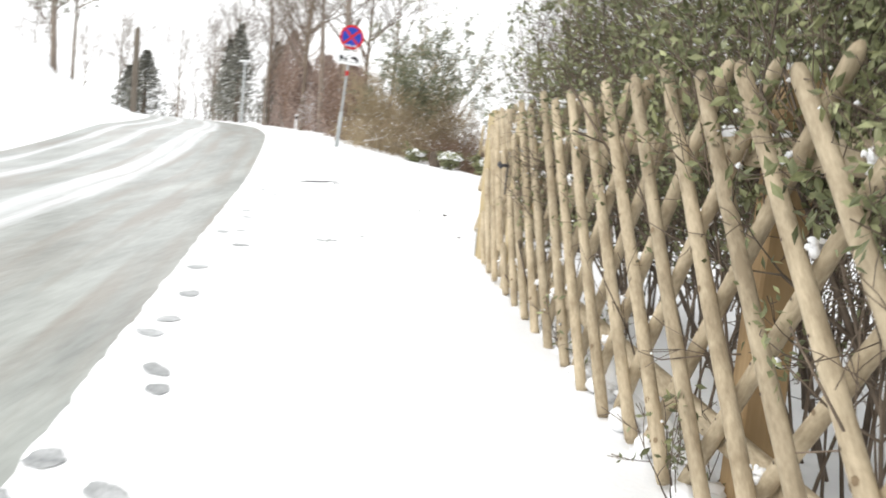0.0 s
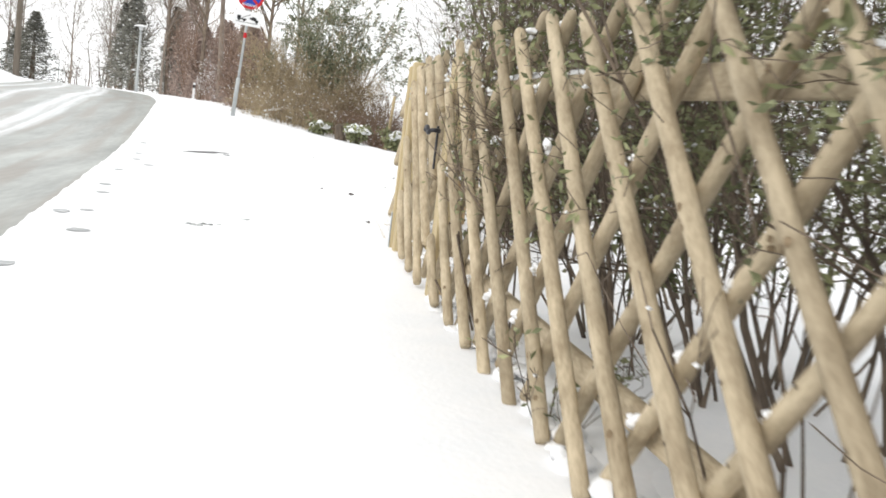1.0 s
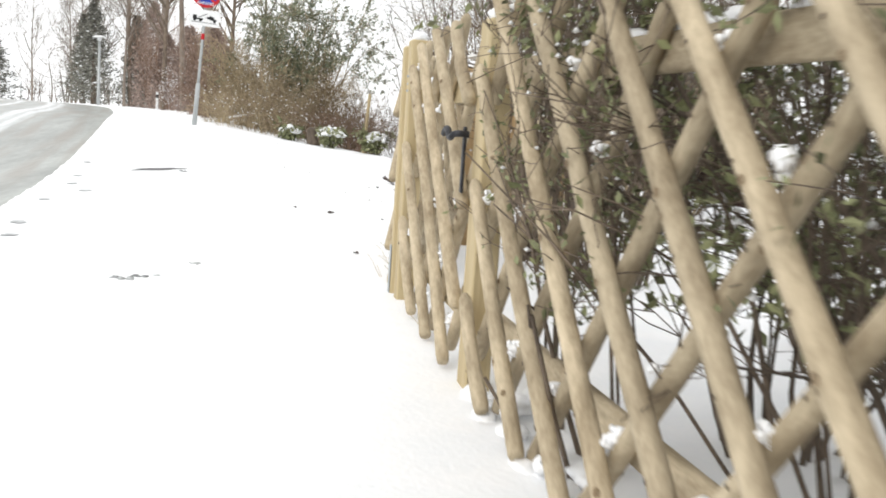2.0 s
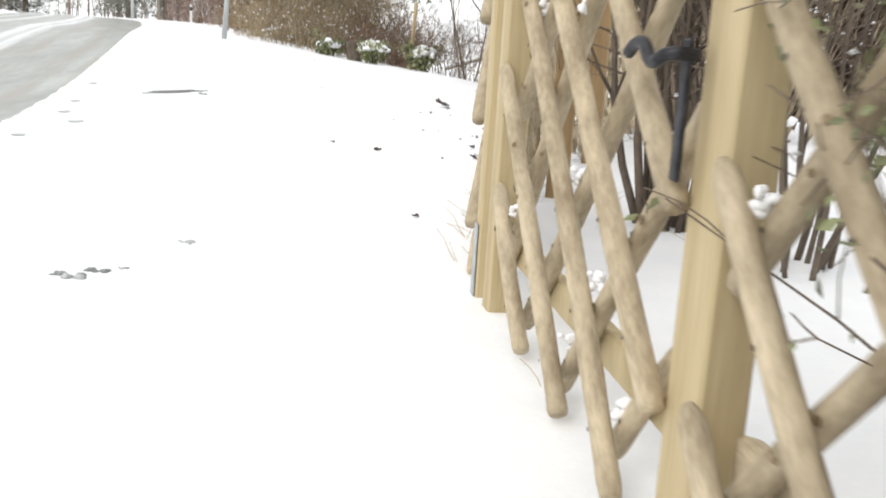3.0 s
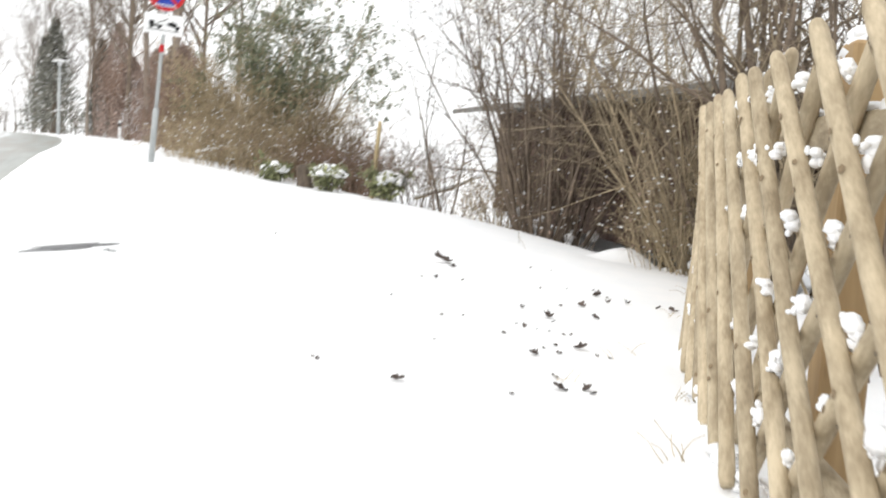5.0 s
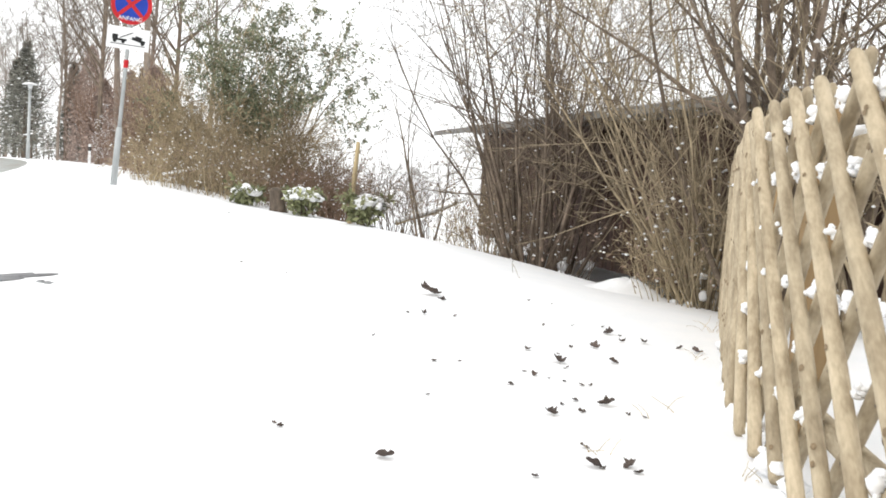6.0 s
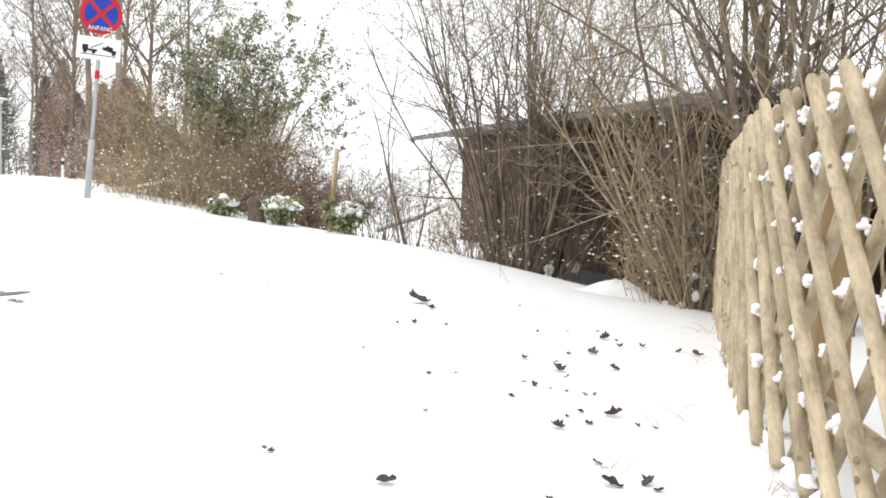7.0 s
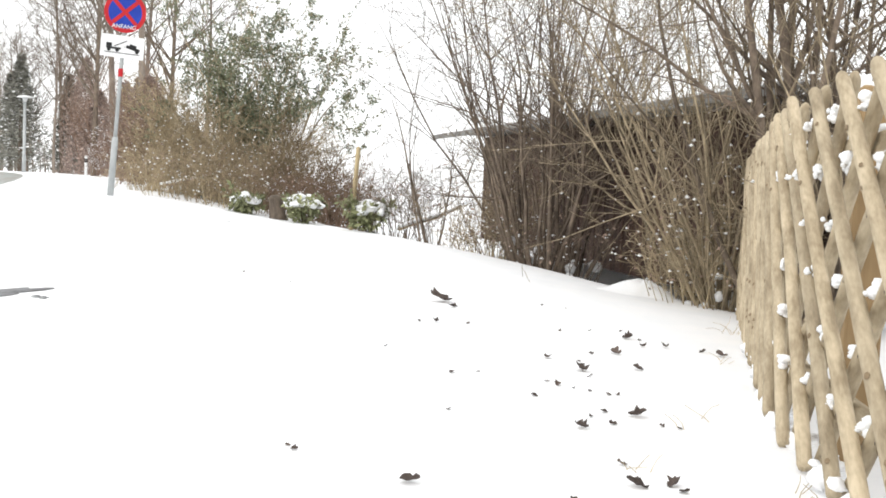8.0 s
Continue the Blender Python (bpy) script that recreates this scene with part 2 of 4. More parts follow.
X = edge_x(Y) + np.where(U <= -ROAD_W + 0.1, U - (wide(Y) - ROAD_W), np.where(U < -0.1, U * wide(Y) / ROAD_W, U))
Z = height(X, Y)
X = X + jit * near_edge
nx = len(us)
gv = np.stack([X, Y, Z], -1).reshape(-1, 3)
gf = [(i * nx + j, i * nx + j + 1, (i + 1) * nx + j + 1, (i + 1) * nx + j) for i in range(len(ys) - 1) for j in range(nx - 1)]
ground = tagged(new("ground", mesh_of("ground", gv.tolist(), gf, SNOW, True)),
                "snow-covered pavement, verge and bank along the street", "ground", kind="structure")

ry = np.concatenate([np.arange(-30, 60, 0.5), np.arange(60, 110, 1.0), np.arange(110, 400, 6.0)])
ru = np.linspace(-ROAD_W - 0.12, 0.12, 16)
rv, rf = [], []
for yy in ry:
    ex, zz = float(edge_x(yy)), float(along(yy))
    for u in ru:
        crown = 0.03 * math.sin(math.pi * min(1, max(0, -u / ROAD_W)))
        rv.append((ex + u * float(wide(yy)) / ROAD_W, yy, zz - 0.036 + crown))
nr = len(ru)
for i in range(len(ry) - 1):
    for j in range(nr - 1):
        rf.append((i * nr + j, i * nr + j + 1, (i + 1) * nr + j + 1, (i + 1) * nr + j))
road_me = mesh_of("road", rv, rf, ROAD, True)
uvl = road_me.uv_layers.new(name="UVMap")
for lp in road_me.loops:
    k = lp.vertex_index
    uvl.data[lp.index].uv = (-float(ru[k % nr]), float(ry[k // nr]))
tagged(new("road", road_me), "wet asphalt road with grey slush and snow strips", "road", kind="structure")


# ---- lattice fence ----
TOP, FOOT = 1.28, 0.03
stick_cache = {}


def stick_mesh(length):
    """A round picket along z from 0, with a blunt rounded head, a slight bow and dark nail heads."""
    key = round(length, 2)
    if key in stick_cache:
        return stick_cache[key]
    r, sides = 0.0246, 10
    v, f = [], []
    rs = random.Random(int(key * 1000))
    bow, sway = rs.uniform(-0.009, 0.009), rs.uniform(-0.007, 0.007)
    n = max(5, int(key / 0.12))
    zs = [0.0, 0.012] + [0.03 + (key - 0.075) * k / n for k in range(n + 1)] + [key - 0.028, key - 0.012, key]
    scale = [0.84, 0.97] + [1.0 - 0.06 * k / n for k in range(n + 1)] + [0.86, 0.68, 0.36]
    for s, z in zip(scale, zs):
        bend = math.sin(math.pi * z / key)
        wob = rs.uniform(0.95, 1.05)
        for k in range(sides):
            a = 2 * math.pi * k / sides
            q = r * s * wob * rs.uniform(0.97, 1.03)
            v.append((q * math.cos(a) + bow * bend, q * math.sin(a) + sway * bend, z))
    for i in range(len(zs) - 1):
        for k in range(sides):
            j = (k + 1) % sides
            f.append((i * sides + k, i * sides + j, (i + 1) * sides + j, (i + 1) * sides + k))
    f.append(tuple(range(sides))[::-1])
    f.append(tuple((len(zs) - 1) * sides + k for k in range(sides)))
    n_wood = len(f)
    z = 0.14
    while z < key - 0.08:
        c = len(v)
        bend = math.sin(math.pi * z / key)
        for k in range(6):
            a = 2 * math.pi * k / 6
            v.append((-r * 1.03 - 0.0015 + bow * bend, 0.005 * math.cos(a) + sway * bend, z + 0.005 * math.sin(a)))
        f.append(tuple(c + k for k in range(6)))
        z += 0.2687
    n_nail = len(f)
    # knots: flat brown ovals on the facing side
    for _ in range(int(key / 0.35)):
        c, z, w, t = len(v), rs.uniform(0.08, key - 0.1), rs.uniform(0.006, 0.010), rs.uniform(-1.0, 1.0)
        bend = math.sin(math.pi * z / key)
        for k in range(6):
            a = 2 * math.pi * k / 6
            b = t + w / r * math.cos(a)
            v.append((-r * 1.05 * math.cos(b) + bow * bend, r * 1.05 * math.sin(b) + sway * bend, z + w * 1.3 * math.sin(a)))
        f.append(tuple(c + k for k in range(6)))
    me = mesh_of("picket", v, f, [WOOD, NAIL, KNOT])
    for i, p in enumerate(me.polygons):
        p.use_smooth = i < n_wood
        p.material_index = 0 if i < n_wood else 1 if i < n_nail else 2
    stick_cache[key] = me
    return me


def rail_mesh(length):
    v, f = lathe([(0.041, 0), (0.044, 0.02), (0.042, length * 0.5), (0.044, length - 0.02), (0.040, length)], 12)
    v = [(max(-0.012, x), y, z) for x, y, z in v]
    return mesh_of("rail", v, f, WOOD, True)


def clump(V, F, c, sx, sy, sz, rs):
    """A lump of snow: a rough flattened ball added to the lists."""
    o = len(V)
    rings, sides = 5, 9
    for i in range(rings + 1):
        th = math.pi * i / rings
        for k in range(sides):
            a = 2 * math.pi * k / sides + 0.4 * i
            w = 1.0 if i in (0, rings) else rs.uniform(0.82, 1.15)
            V.append((c[0] + sx * w * math.sin(th) * math.cos(a), c[1] + sy * w * math.sin(th) * math.sin(a),
                      c[2] + sz * w * math.cos(th)))
    for i in range(rings):
        for k in range(sides):
            j = (k + 1) % sides
            F.append((o + i * sides + k, o + i * sides + j, o + (i + 1) * sides + j, o + (i + 1) * sides + k))


def lattice(parent, S, base, top, front, back, pitch, slopes, rs, tilt):
    """Two crossing layers of pickets, cut at both ends of a panel of length S."""
    H = top - base
    for side, x, s0, run in ((1, -0.032, front - 5 * pitch, slopes[0]), (-1, 0.024, back, slopes[1])):
        lean = math.degrees(math.atan(run))
        s = s0
        while s < S + H * run:
            a, b = s, s + side * H * run
            k0, k1 = (0 - a) / (b - a), (S - a) / (b - a)
            lo, hi = max(0.0, min(k0, k1)), min(1.0, max(k0, k1))
            if hi - lo > 0.1:
                ln = (hi - lo) * H / math.cos(radians(lean)) + rs.uniform(-0.03, 0.02)
                m = tilt @ pose(x + rs.uniform(-0.003, 0.003), a + (b - a) * lo, base + H * lo + rs.uniform(-0.02, 0.015)) @ \
                    pose(0, 0, 0, -side * lean + rs.uniform(-1.3, 1.3), rs.uniform(-0.5, 0.5), 0)
                part("picket", stick_mesh(ln), parent, m)
            s += pitch


def crossings(S, base, top, front, back, pitch, slopes):
    """Where the two layers cross: (along, up)."""
    out = []
    for i in range(-8, int(S / pitch) + 3):
        for j in range(0, int(S / pitch) + 12):
            z = (back + j * pitch - front - i * pitch) / (slopes[0] + slopes[1])
            s = front + i * pitch + z * slopes[0]
            if 0.08 < z < top - base - 0.05 and 0.04 < s < S - 0.04:
                out.append((s, base + z))
    return out


def wedge_of_snow(V, F, m, s, z, size, rs):
    """Snow lodged in the upper angle of a crossing: rough lumps that widen upwards."""
    for u in (0.15, 0.45, 0.75):
        if rs.random() < 0.85:
            c = m @ Vector((rs.uniform(-0.004, 0.022), s + rs.uniform(-0.008, 0.008), z + 0.016 + 0.055 * u * size))
            clump(V, F, c, rs.uniform(0.014, 0.024), (0.012 + 0.022 * u) * rs.uniform(0.8, 1.15) * size, rs.uniform(0.012, 0.022) * size, rs)
    for _ in range(rs.randint(2, 4)):
        c = m @ Vector((rs.uniform(-0.016, 0.012), s + rs.uniform(-0.03, 0.03) * size, z + 0.02 + 0.05 * rs.random() * size))
        clump(V, F, c, rs.uniform(0.006, 0.011), rs.uniform(0.006, 0.012), rs.uniform(0.006, 0.013), rs)


def fence_panel(p0, p1, label, seed, snow=0.5, posts=(), front=0.0, back=0.19, low=(0.0, 0.0), pitch=0.387, slopes=(1.07, 0.93), skirt=0.0):
    """A hunter's fence from p0 to p1: crossing pickets on two half-round rails, posts behind."""
    d = Vector((p1[0] - p0[0], p1[1] - p0[1], 0))
    S = d.length
    ang = math.degrees(math.atan2(-d.x, d.y))
    z0 = zat(*p0) + low[0]
    slope = math.degrees(math.atan2(zat(*p1) + low[1] - z0, S))
    fence = thing("lattice_fence", label, "fence", (p0[0], p0[1], z0), ang, group="lattice fence panels")
    tilt = pose(0, 0, 0, slope, 0, 0)
    rs = random.Random(seed)
    lattice(fence, S, FOOT, TOP, front, back, pitch, slopes, rs, tilt)
    for z in (1.05, 0.24):
        part("rail", rail_mesh(S), fence, tilt @ pose(0.066, 0, z, -90, 0, 0))
    for s in posts:
        pt = part("post", bm_mesh("post", box(0.12, 0.12, 1.32, 0.008), POSTW), fence, tilt @ pose(0.168, s, -0.04))
        V, F = [], []
        clump(V, F, (0, 0, 1.30), 0.074, 0.074, 0.05, rs)
        for _ in range(6):
            clump(V, F, (rs.uniform(-0.03, 0.03), rs.uniform(-0.03, 0.03), 1.32), 0.035, 0.035, 0.024, rs)
        part("snow_cap", mesh_of("snow_cap", V, F, SNOW, True), pt, label="rounded cap of snow")
    V, F = [], []
    for s, z in crossings(S, FOOT, TOP, front, back, pitch, slopes):
        if rs.random() < snow:
            wedge_of_snow(V, F, tilt, s, z, rs.uniform(0.4, 0.9), rs)
    s = 0.1
    while s < S:
        if rs.random() < snow + 0.15:
            clump(V, F, tilt @ Vector((0.08, s, 1.096)), 0.026, rs.uniform(0.05, 0.11), rs.uniform(0.012, 0.032), rs)
        s += 0.13
    # snow pushed up against the feet of the pickets
    s = front - pitch
    while skirt and s < S:
        for _ in range(rs.randint(2, 5)):
            if 0 < s < S and rs.random() < skirt:
                w = rs.uniform(0.02, 0.05)
                clump(V, F, tilt @ Vector((rs.uniform(-0.015, 0.10), s + rs.uniform(-0.12, 0.12), rs.uniform(0.0, 0.06))), w, w * 1.6, w * rs.uniform(0.5, 0.9), rs)
        s += pitch / 2
    if V:
        sn = part("snow_clumps", mesh_of("snow_clumps", V, F, SNOW, True), fence, label="clumps of fresh snow in the crossings")
        sn["kind"] = "stuff"
    return fence


fence_panel((0.94, -1.0), (0.455, 6.42), "pale debarked lattice fence with some snow along pavement", 3, 0.3, (1.1, 3.5), 0.142, 0.16, skirt=0.9)
def curved_fence(corners, label, seed, snow, posts, front, back, pitch, slopes):
    """The fence beyond the gate: one run of lattice that bends away with the pavement."""
    rs = random.Random(seed)
    C = [Vector((x, y, zat(x, y) + dz)) for x, y, dz in corners]
    ends = list(itertools.accumulate([(b - a).xy.length for a, b in zip(C, C[1:])], initial=0.0))
    S = ends[-1]
    o = C[0].copy()
    fence = thing("lattice_fence", label, "fence", o, 0, group="lattice fence panels")

    def at(s, z, off):
        k = max(0, min(len(C) - 2, sum(1 for e in ends[1:-1] if e <= s)))
        a, b = C[k], C[k + 1]
        d = (b - a).xy.normalized()
        p = a.lerp(b, (s - ends[k]) / (ends[k + 1] - ends[k])) - o
        return Vector((p.x + d.y * off, p.y - d.x * off, p.z + z))

    def turned(p, q):
        d = (q - p).normalized()
        side = Vector((0, 0, 1)).cross(d).normalized()
        x = side if side.x > 0 else -side
        y = d.cross(x)
        m = Matrix((x, y, d)).transposed().to_4x4()
        m.translation = p
        return m

    H = TOP - FOOT
    for side, off, s, run in ((1, -0.032, front - 5 * pitch, slopes[0]), (-1, 0.024, back, slopes[1])):
        while s < S + H * run:
            a, b = s, s + side * H * run
            k0, k1 = (0 - a) / (b - a), (S - a) / (b - a)
            lo, hi = max(0.0, min(k0, k1)), min(1.0, max(k0, k1))
            if hi - lo > 0.12:
                j0, j1 = rs.uniform(-0.02, 0.015), rs.uniform(-0.025, 0.02)
                w = off + rs.uniform(-0.003, 0.003)
                p, q = at(a + (b - a) * lo, FOOT + H * lo + j0, w), at(a + (b - a) * hi + rs.uniform(-0.02, 0.02), FOOT + H * hi + j1, w)
                part("picket", stick_mesh((q - p).length), fence, turned(p, q))
            s += pitch
    for e0, e1 in zip(ends, ends[1:]):
        for z in (1.05, 0.24):
            p, q = at(e0 + 0.005, z, 0.066), at(e1 - 0.005, z, 0.066)
            part("rail", rail_mesh((q - p).length), fence, turned(p, q))
    for s in posts:
        p, q = at(s, -0.04, 0.168), at(s + 0.1, -0.04, 0.168)
        pt = part("post", bm_mesh("post", box(0.12, 0.12, 1.32, 0.008), POSTW), fence, pose(p.x, p.y, p.z, 0, 0, math.degrees(math.atan2(q.y - p.y, q.x - p.x))))
        V, F = [], []
        clump(V, F, (0, 0, 1.31), 0.074, 0.074, 0.055, rs)
        for _ in range(6):
            clump(V, F, (rs.uniform(-0.03, 0.03), rs.uniform(-0.03, 0.03), 1.34), 0.035, 0.035, 0.024, rs)
        part("snow_cap", mesh_of("snow_cap", V, F, SNOW, True), pt, label="rounded cap of snow")
    V, F = [], []
    for s, z in crossings(S, FOOT, TOP, front, back, pitch, slopes):
        if rs.random() < snow:
            wedge_of_snow(V, F, Matrix.Translation(at(s, z, 0)), 0, 0, rs.uniform(0.7, 1.3), rs)
    s = 0.1
    while s < S:
        if rs.random() < snow:
            clump(V, F, at(s, 1.098, 0.08), 0.028, rs.uniform(0.04, 0.08), rs.uniform(0.012, 0.032), rs)
        for _ in range(3):
            w = rs.uniform(0.015, 0.045)
            clump(V, F, at(s + rs.uniform(-0.1, 0.1), rs.uniform(-0.01, 0.07), rs.uniform(-0.04, 0.1)), w, w * 1.3, w * rs.uniform(0.6, 1.0), rs)
        s += 0.13
    part("snow_clumps", mesh_of("snow_clumps", V, F, SNOW, True), fence, label="clumps of fresh snow in the crossings")["kind"] = "stuff"
    return fence


curved_fence(((0.365, 8.36, -0.02), (0.94, 10.61, -0.01), (1.68, 12.76, 0.0), (3.60, 16.8, -0.02)), "pale lattice fence bending away, crossings dotted with snow", 7, 0.8,
             (2.15, 4.2, 7.0), 0.136, 0.2, 0.38, (1.13, 1.0))


def gate():
    p0, p1 = (0.449, 6.56), (0.385, 8.0)
    d = Vector((p1[0] - p0[0], p1[1] - p0[1], 0))
    S = d.length
    ang = math.degrees(math.atan2(-d.x, d.y))
    g = thing("garden_gate", "closed pale wooden lattice garden gate between sawn posts", "gate", (p0[0], p0[1], zat(*p0)), ang)
    rs = random.Random(21)
    spec = (0.05, 1.25, 0.15, 0.33, 0.41, (1.2, 0.95))
    lattice(g, S, *spec, rs, Matrix.Identity(4))
    for z in (1.0, 0.2):
        part("rail", bm_mesh("rail", box(0.035, S, 0.085, 0.004, False), SAWN), g, pose(0.066, S / 2, z))
    # latch: a plate with a bent lever handle
    lever = bpy.data.curves.new("latch_handle", 'CURVE')
    lever.dimensions, lever.bevel_depth, lever.bevel_resolution = '3D', 0.011, 2
    sp = lever.splines.new('BEZIER')
    pts = [(0.0, -0.05, 0.0), (-0.045, -0.045, 0.0), (-0.055, 0.0, -0.014), (-0.055, 0.045, 0.012), (-0.055, 0.085, 0.012), (-0.055, 0.12, -0.004)]
    sp.bezier_points.add(len(pts) - 1)
    for bp, c in zip(sp.bezier_points, pts):
        bp.co = c
        bp.handle_left_type = bp.handle_right_type = 'AUTO'
    tmp = bpy.data.objects.new("latch_handle", lever)
    me = bpy.data.meshes.new_from_object(tmp)
    bpy.data.objects.remove(tmp)
    me.materials.append(IRON)
    part("latch_handle", me, g, pose(-0.03, 0.03, 0.845), "dark iron lever handle")
    part("latch_plate", bm_mesh("latch_plate", box(0.010, 0.028, 0.22, 0.003, False), IRON), g, pose(-0.042, -0.005, 0.76), "dark iron latch plate")
    # snow lying in the crossings
    V, F = [], []
    for i in range(7):
        clump(V, F, (0.05, 0.1 + i * 0.19, 1.055), 0.022, rs.uniform(0.04, 0.08), rs.uniform(0.01, 0.022), rs)
    for y, z in crossings(S, *spec):
        if rs.random() < 0.4:
            wedge_of_snow(V, F, Matrix.Identity(4), y, z, 0.7, rs)
    sn = part("snow_clumps", mesh_of("snow_clumps", V, F, SNOW, True), g, label="clumps of fresh snow")
    sn["kind"] = "stuff"
    return g


gate()


def gate_post(x, y, sx, sy, h, rz, label, bolts, shoe):
    p = thing("gate_post", label, "post", (x, y, zat(x, y)), rz, group="gate posts")
    part("timber", bm_mesh("timber", box(sx, sy, h + 0.05, 0.006), SAWN), p, pose(0, 0, -0.05))
    if bolts:
        for dy, dz in ((-0.017, 0), (0.017, 0), (-0.017, -0.068), (0.017, -0.068), (0, -0.036)):
            v, f = lathe([(0.0055, 0), (0.0055, 0.003), (0.003, 0.005)], 8)
            part("bolt", mesh_of("bolt", v, f, ZINC), p, pose(-sx / 2, dy, 1.07 + dz) @ pose(0, 0, 0, 0, -90, 0))
    if shoe:
        part("post_shoe", bm_mesh("post_shoe", box(0.006, sy * 0.7, 0.24, 0.002), ZINC), p, pose(-sx / 2 - 0.005, 0, 0.0), "galvanised steel post shoe")
    V, F = [], []
    clump(V, F, (0, 0, h + 0.012), sx * 0.5, sy * 0.48, 0.03, random.Random(int(y * 10)))
    part("snow_cap", mesh_of("snow_cap", V, F, SNOW, True), p, label="cap of snow")
    return p


gate_post(0.487, 6.51, 0.085, 0.13, 1.22, 3.7, "sawn pale softwood gate post with dark latch", False, False)
gate_post(0.392, 8.05, 0.085, 0.09, 1.24, 3.7, "sawn pale softwood gate post with hinge bolts", True, False)
gate_post(0.378, 8.22, 0.085, 0.085, 1.22, 0, "sawn softwood fence post in steel shoe", False, True)


# ---- shrubs and trees ----
def tube(V, F, pts, radii, sides=4):
    o = len(V)
    for i, p in enumerate(pts):
        q = pts[min(i + 1, len(pts) - 1)] - pts[max(i - 1, 0)]
        q.normalize()
        e1 = q.cross(Vector((0.31, 0.2, 0.93)) if abs(q.z) < 0.9 else Vector((1, 0.1, 0)))
        e1.normalize()
        e2 = q.cross(e1)
        for k in range(sides):
            a = 2 * math.pi * k / sides
            V.append(p + (e1 * math.cos(a) + e2 * math.sin(a)) * radii[i])
    for i in range(len(pts) - 1):
        for k in range(sides):
            j = (k + 1) % sides
            F.append((o + i * sides + k, o + i * sides + j, o + (i + 1) * sides + j, o + (i + 1) * sides + k))


def rand_dir(rs):
    z = rs.uniform(-1, 1)
    a = rs.uniform(0, 6.283)
    r = math.sqrt(1 - z * z)
    return Vector((r * math.cos(a), r * math.sin(a), z))


def shoot(V, F, rs, p, d, length, r, level, tips, kids=(5, 4, 0), wander=0.16, rise=0.05, sides=4, spread=0.75, thin=0.0012):
    """A bent tapering shoot with its side shoots."""
    n = 6 if level == 0 else 4 if level == 1 else 3
    pts, q, dd = [p.copy()], p.copy(), d.normalized()
    for _ in range(n):
        dd = (dd + rand_dir(rs) * wander + Vector((0, 0, rise))).normalized()
        q = q + dd * (length / n)
        pts.append(q.copy())
    rad = [max(thin, r * (1 - 0.82 * i / n)) for i in range(n + 1)]
    tube(V, F, pts, rad, sides if level < 2 else 3)
    tips.append((pts, level))
    if level < len(kids) and kids[level]:
        for _ in range(kids[level]):
            i = rs.randint(1 if level else 2, n)
            nd = (dd * 0.7 + rand_dir(rs) * spread).normalized()
            if i < n:
                nd = ((pts[i + 1] - pts[i]).normalized() * 0.8 + rand_dir(rs) * spread).normalized()
            shoot(V, F, rs, pts[min(i, n)], nd, length * rs.uniform(0.28, 0.5), max(0.002, rad[min(i, n)] * 0.6), level + 1, tips,
                  kids, wander * 1.15, rise, sides, spread, thin)


def leaf_cloud(pts, size, rs, flat=0.0):
    """Folded pointed leaves at the given points, two triangles each."""
    n = len(pts)
    g = np.random.RandomState(rs.randint(0, 99999))
    P = np.array([tuple(p) for p in pts])
    A = g.normal(size=(n, 3))
    A[:, 2] *= 1 - flat
    A /= np.linalg.norm(A, axis=1)[:, None]
    B = np.cross(A, g.normal(size=(n, 3)))
    B /= np.linalg.norm(B, axis=1)[:, None] + 1e-9
    C = np.cross(A, B)
    L = size * g.uniform(0.6, 1.3, n)[:, None]
    v = np.stack([P, P + A * L * 0.5 + B * L * 0.22 + C * L * 0.06, P + A * L, P + A * L * 0.5 - B * L * 0.22 + C * L * 0.06], 1).reshape(-1, 3)
    f = [((4 * i), 4 * i + 1, 4 * i + 2) for i in range(n)] + [((4 * i), 4 * i + 2, 4 * i + 3) for i in range(n)]
    return v.tolist(), f


def points_on(tips, rs, count, min_level, scatter=0.05, keep=None):
    pool = [pts for pts, lv in tips if lv >= min_level]
    out = []
    guard = 0
    while len(out) < count and guard < count * 12:
        guard += 1
        pts = rs.choice(pool)
        i = rs.randint(1, len(pts) - 1)
        p = pts[i - 1].lerp(pts[i], rs.random()) + rand_dir(rs) * scatter * rs.random()
        if keep is None or keep(p):
            out.append(p)
    return out


def flecks(pts, size, rs):
    V, F = [], []
    for p in pts:
        o = len(V)
        s = size * rs.uniform(0.5, 1.4)
        for dx, dy, dz in ((s, 0, 0), (-s * 0.4, s * 0.9, 0), (-s * 0.5, -s * 0.8, 0), (0, 0, s * 0.7), (0, 0, -s * 0.35)):
            V.append((p.x + dx, p.y + dy, p.z + dz))
        F += [(o, o + 1, o + 3), (o + 1, o + 2, o + 3), (o + 2, o, o + 3), (o + 1, o, o + 4), (o + 2, o + 1, o + 4), (o, o + 2, o + 4)]
    return V, F


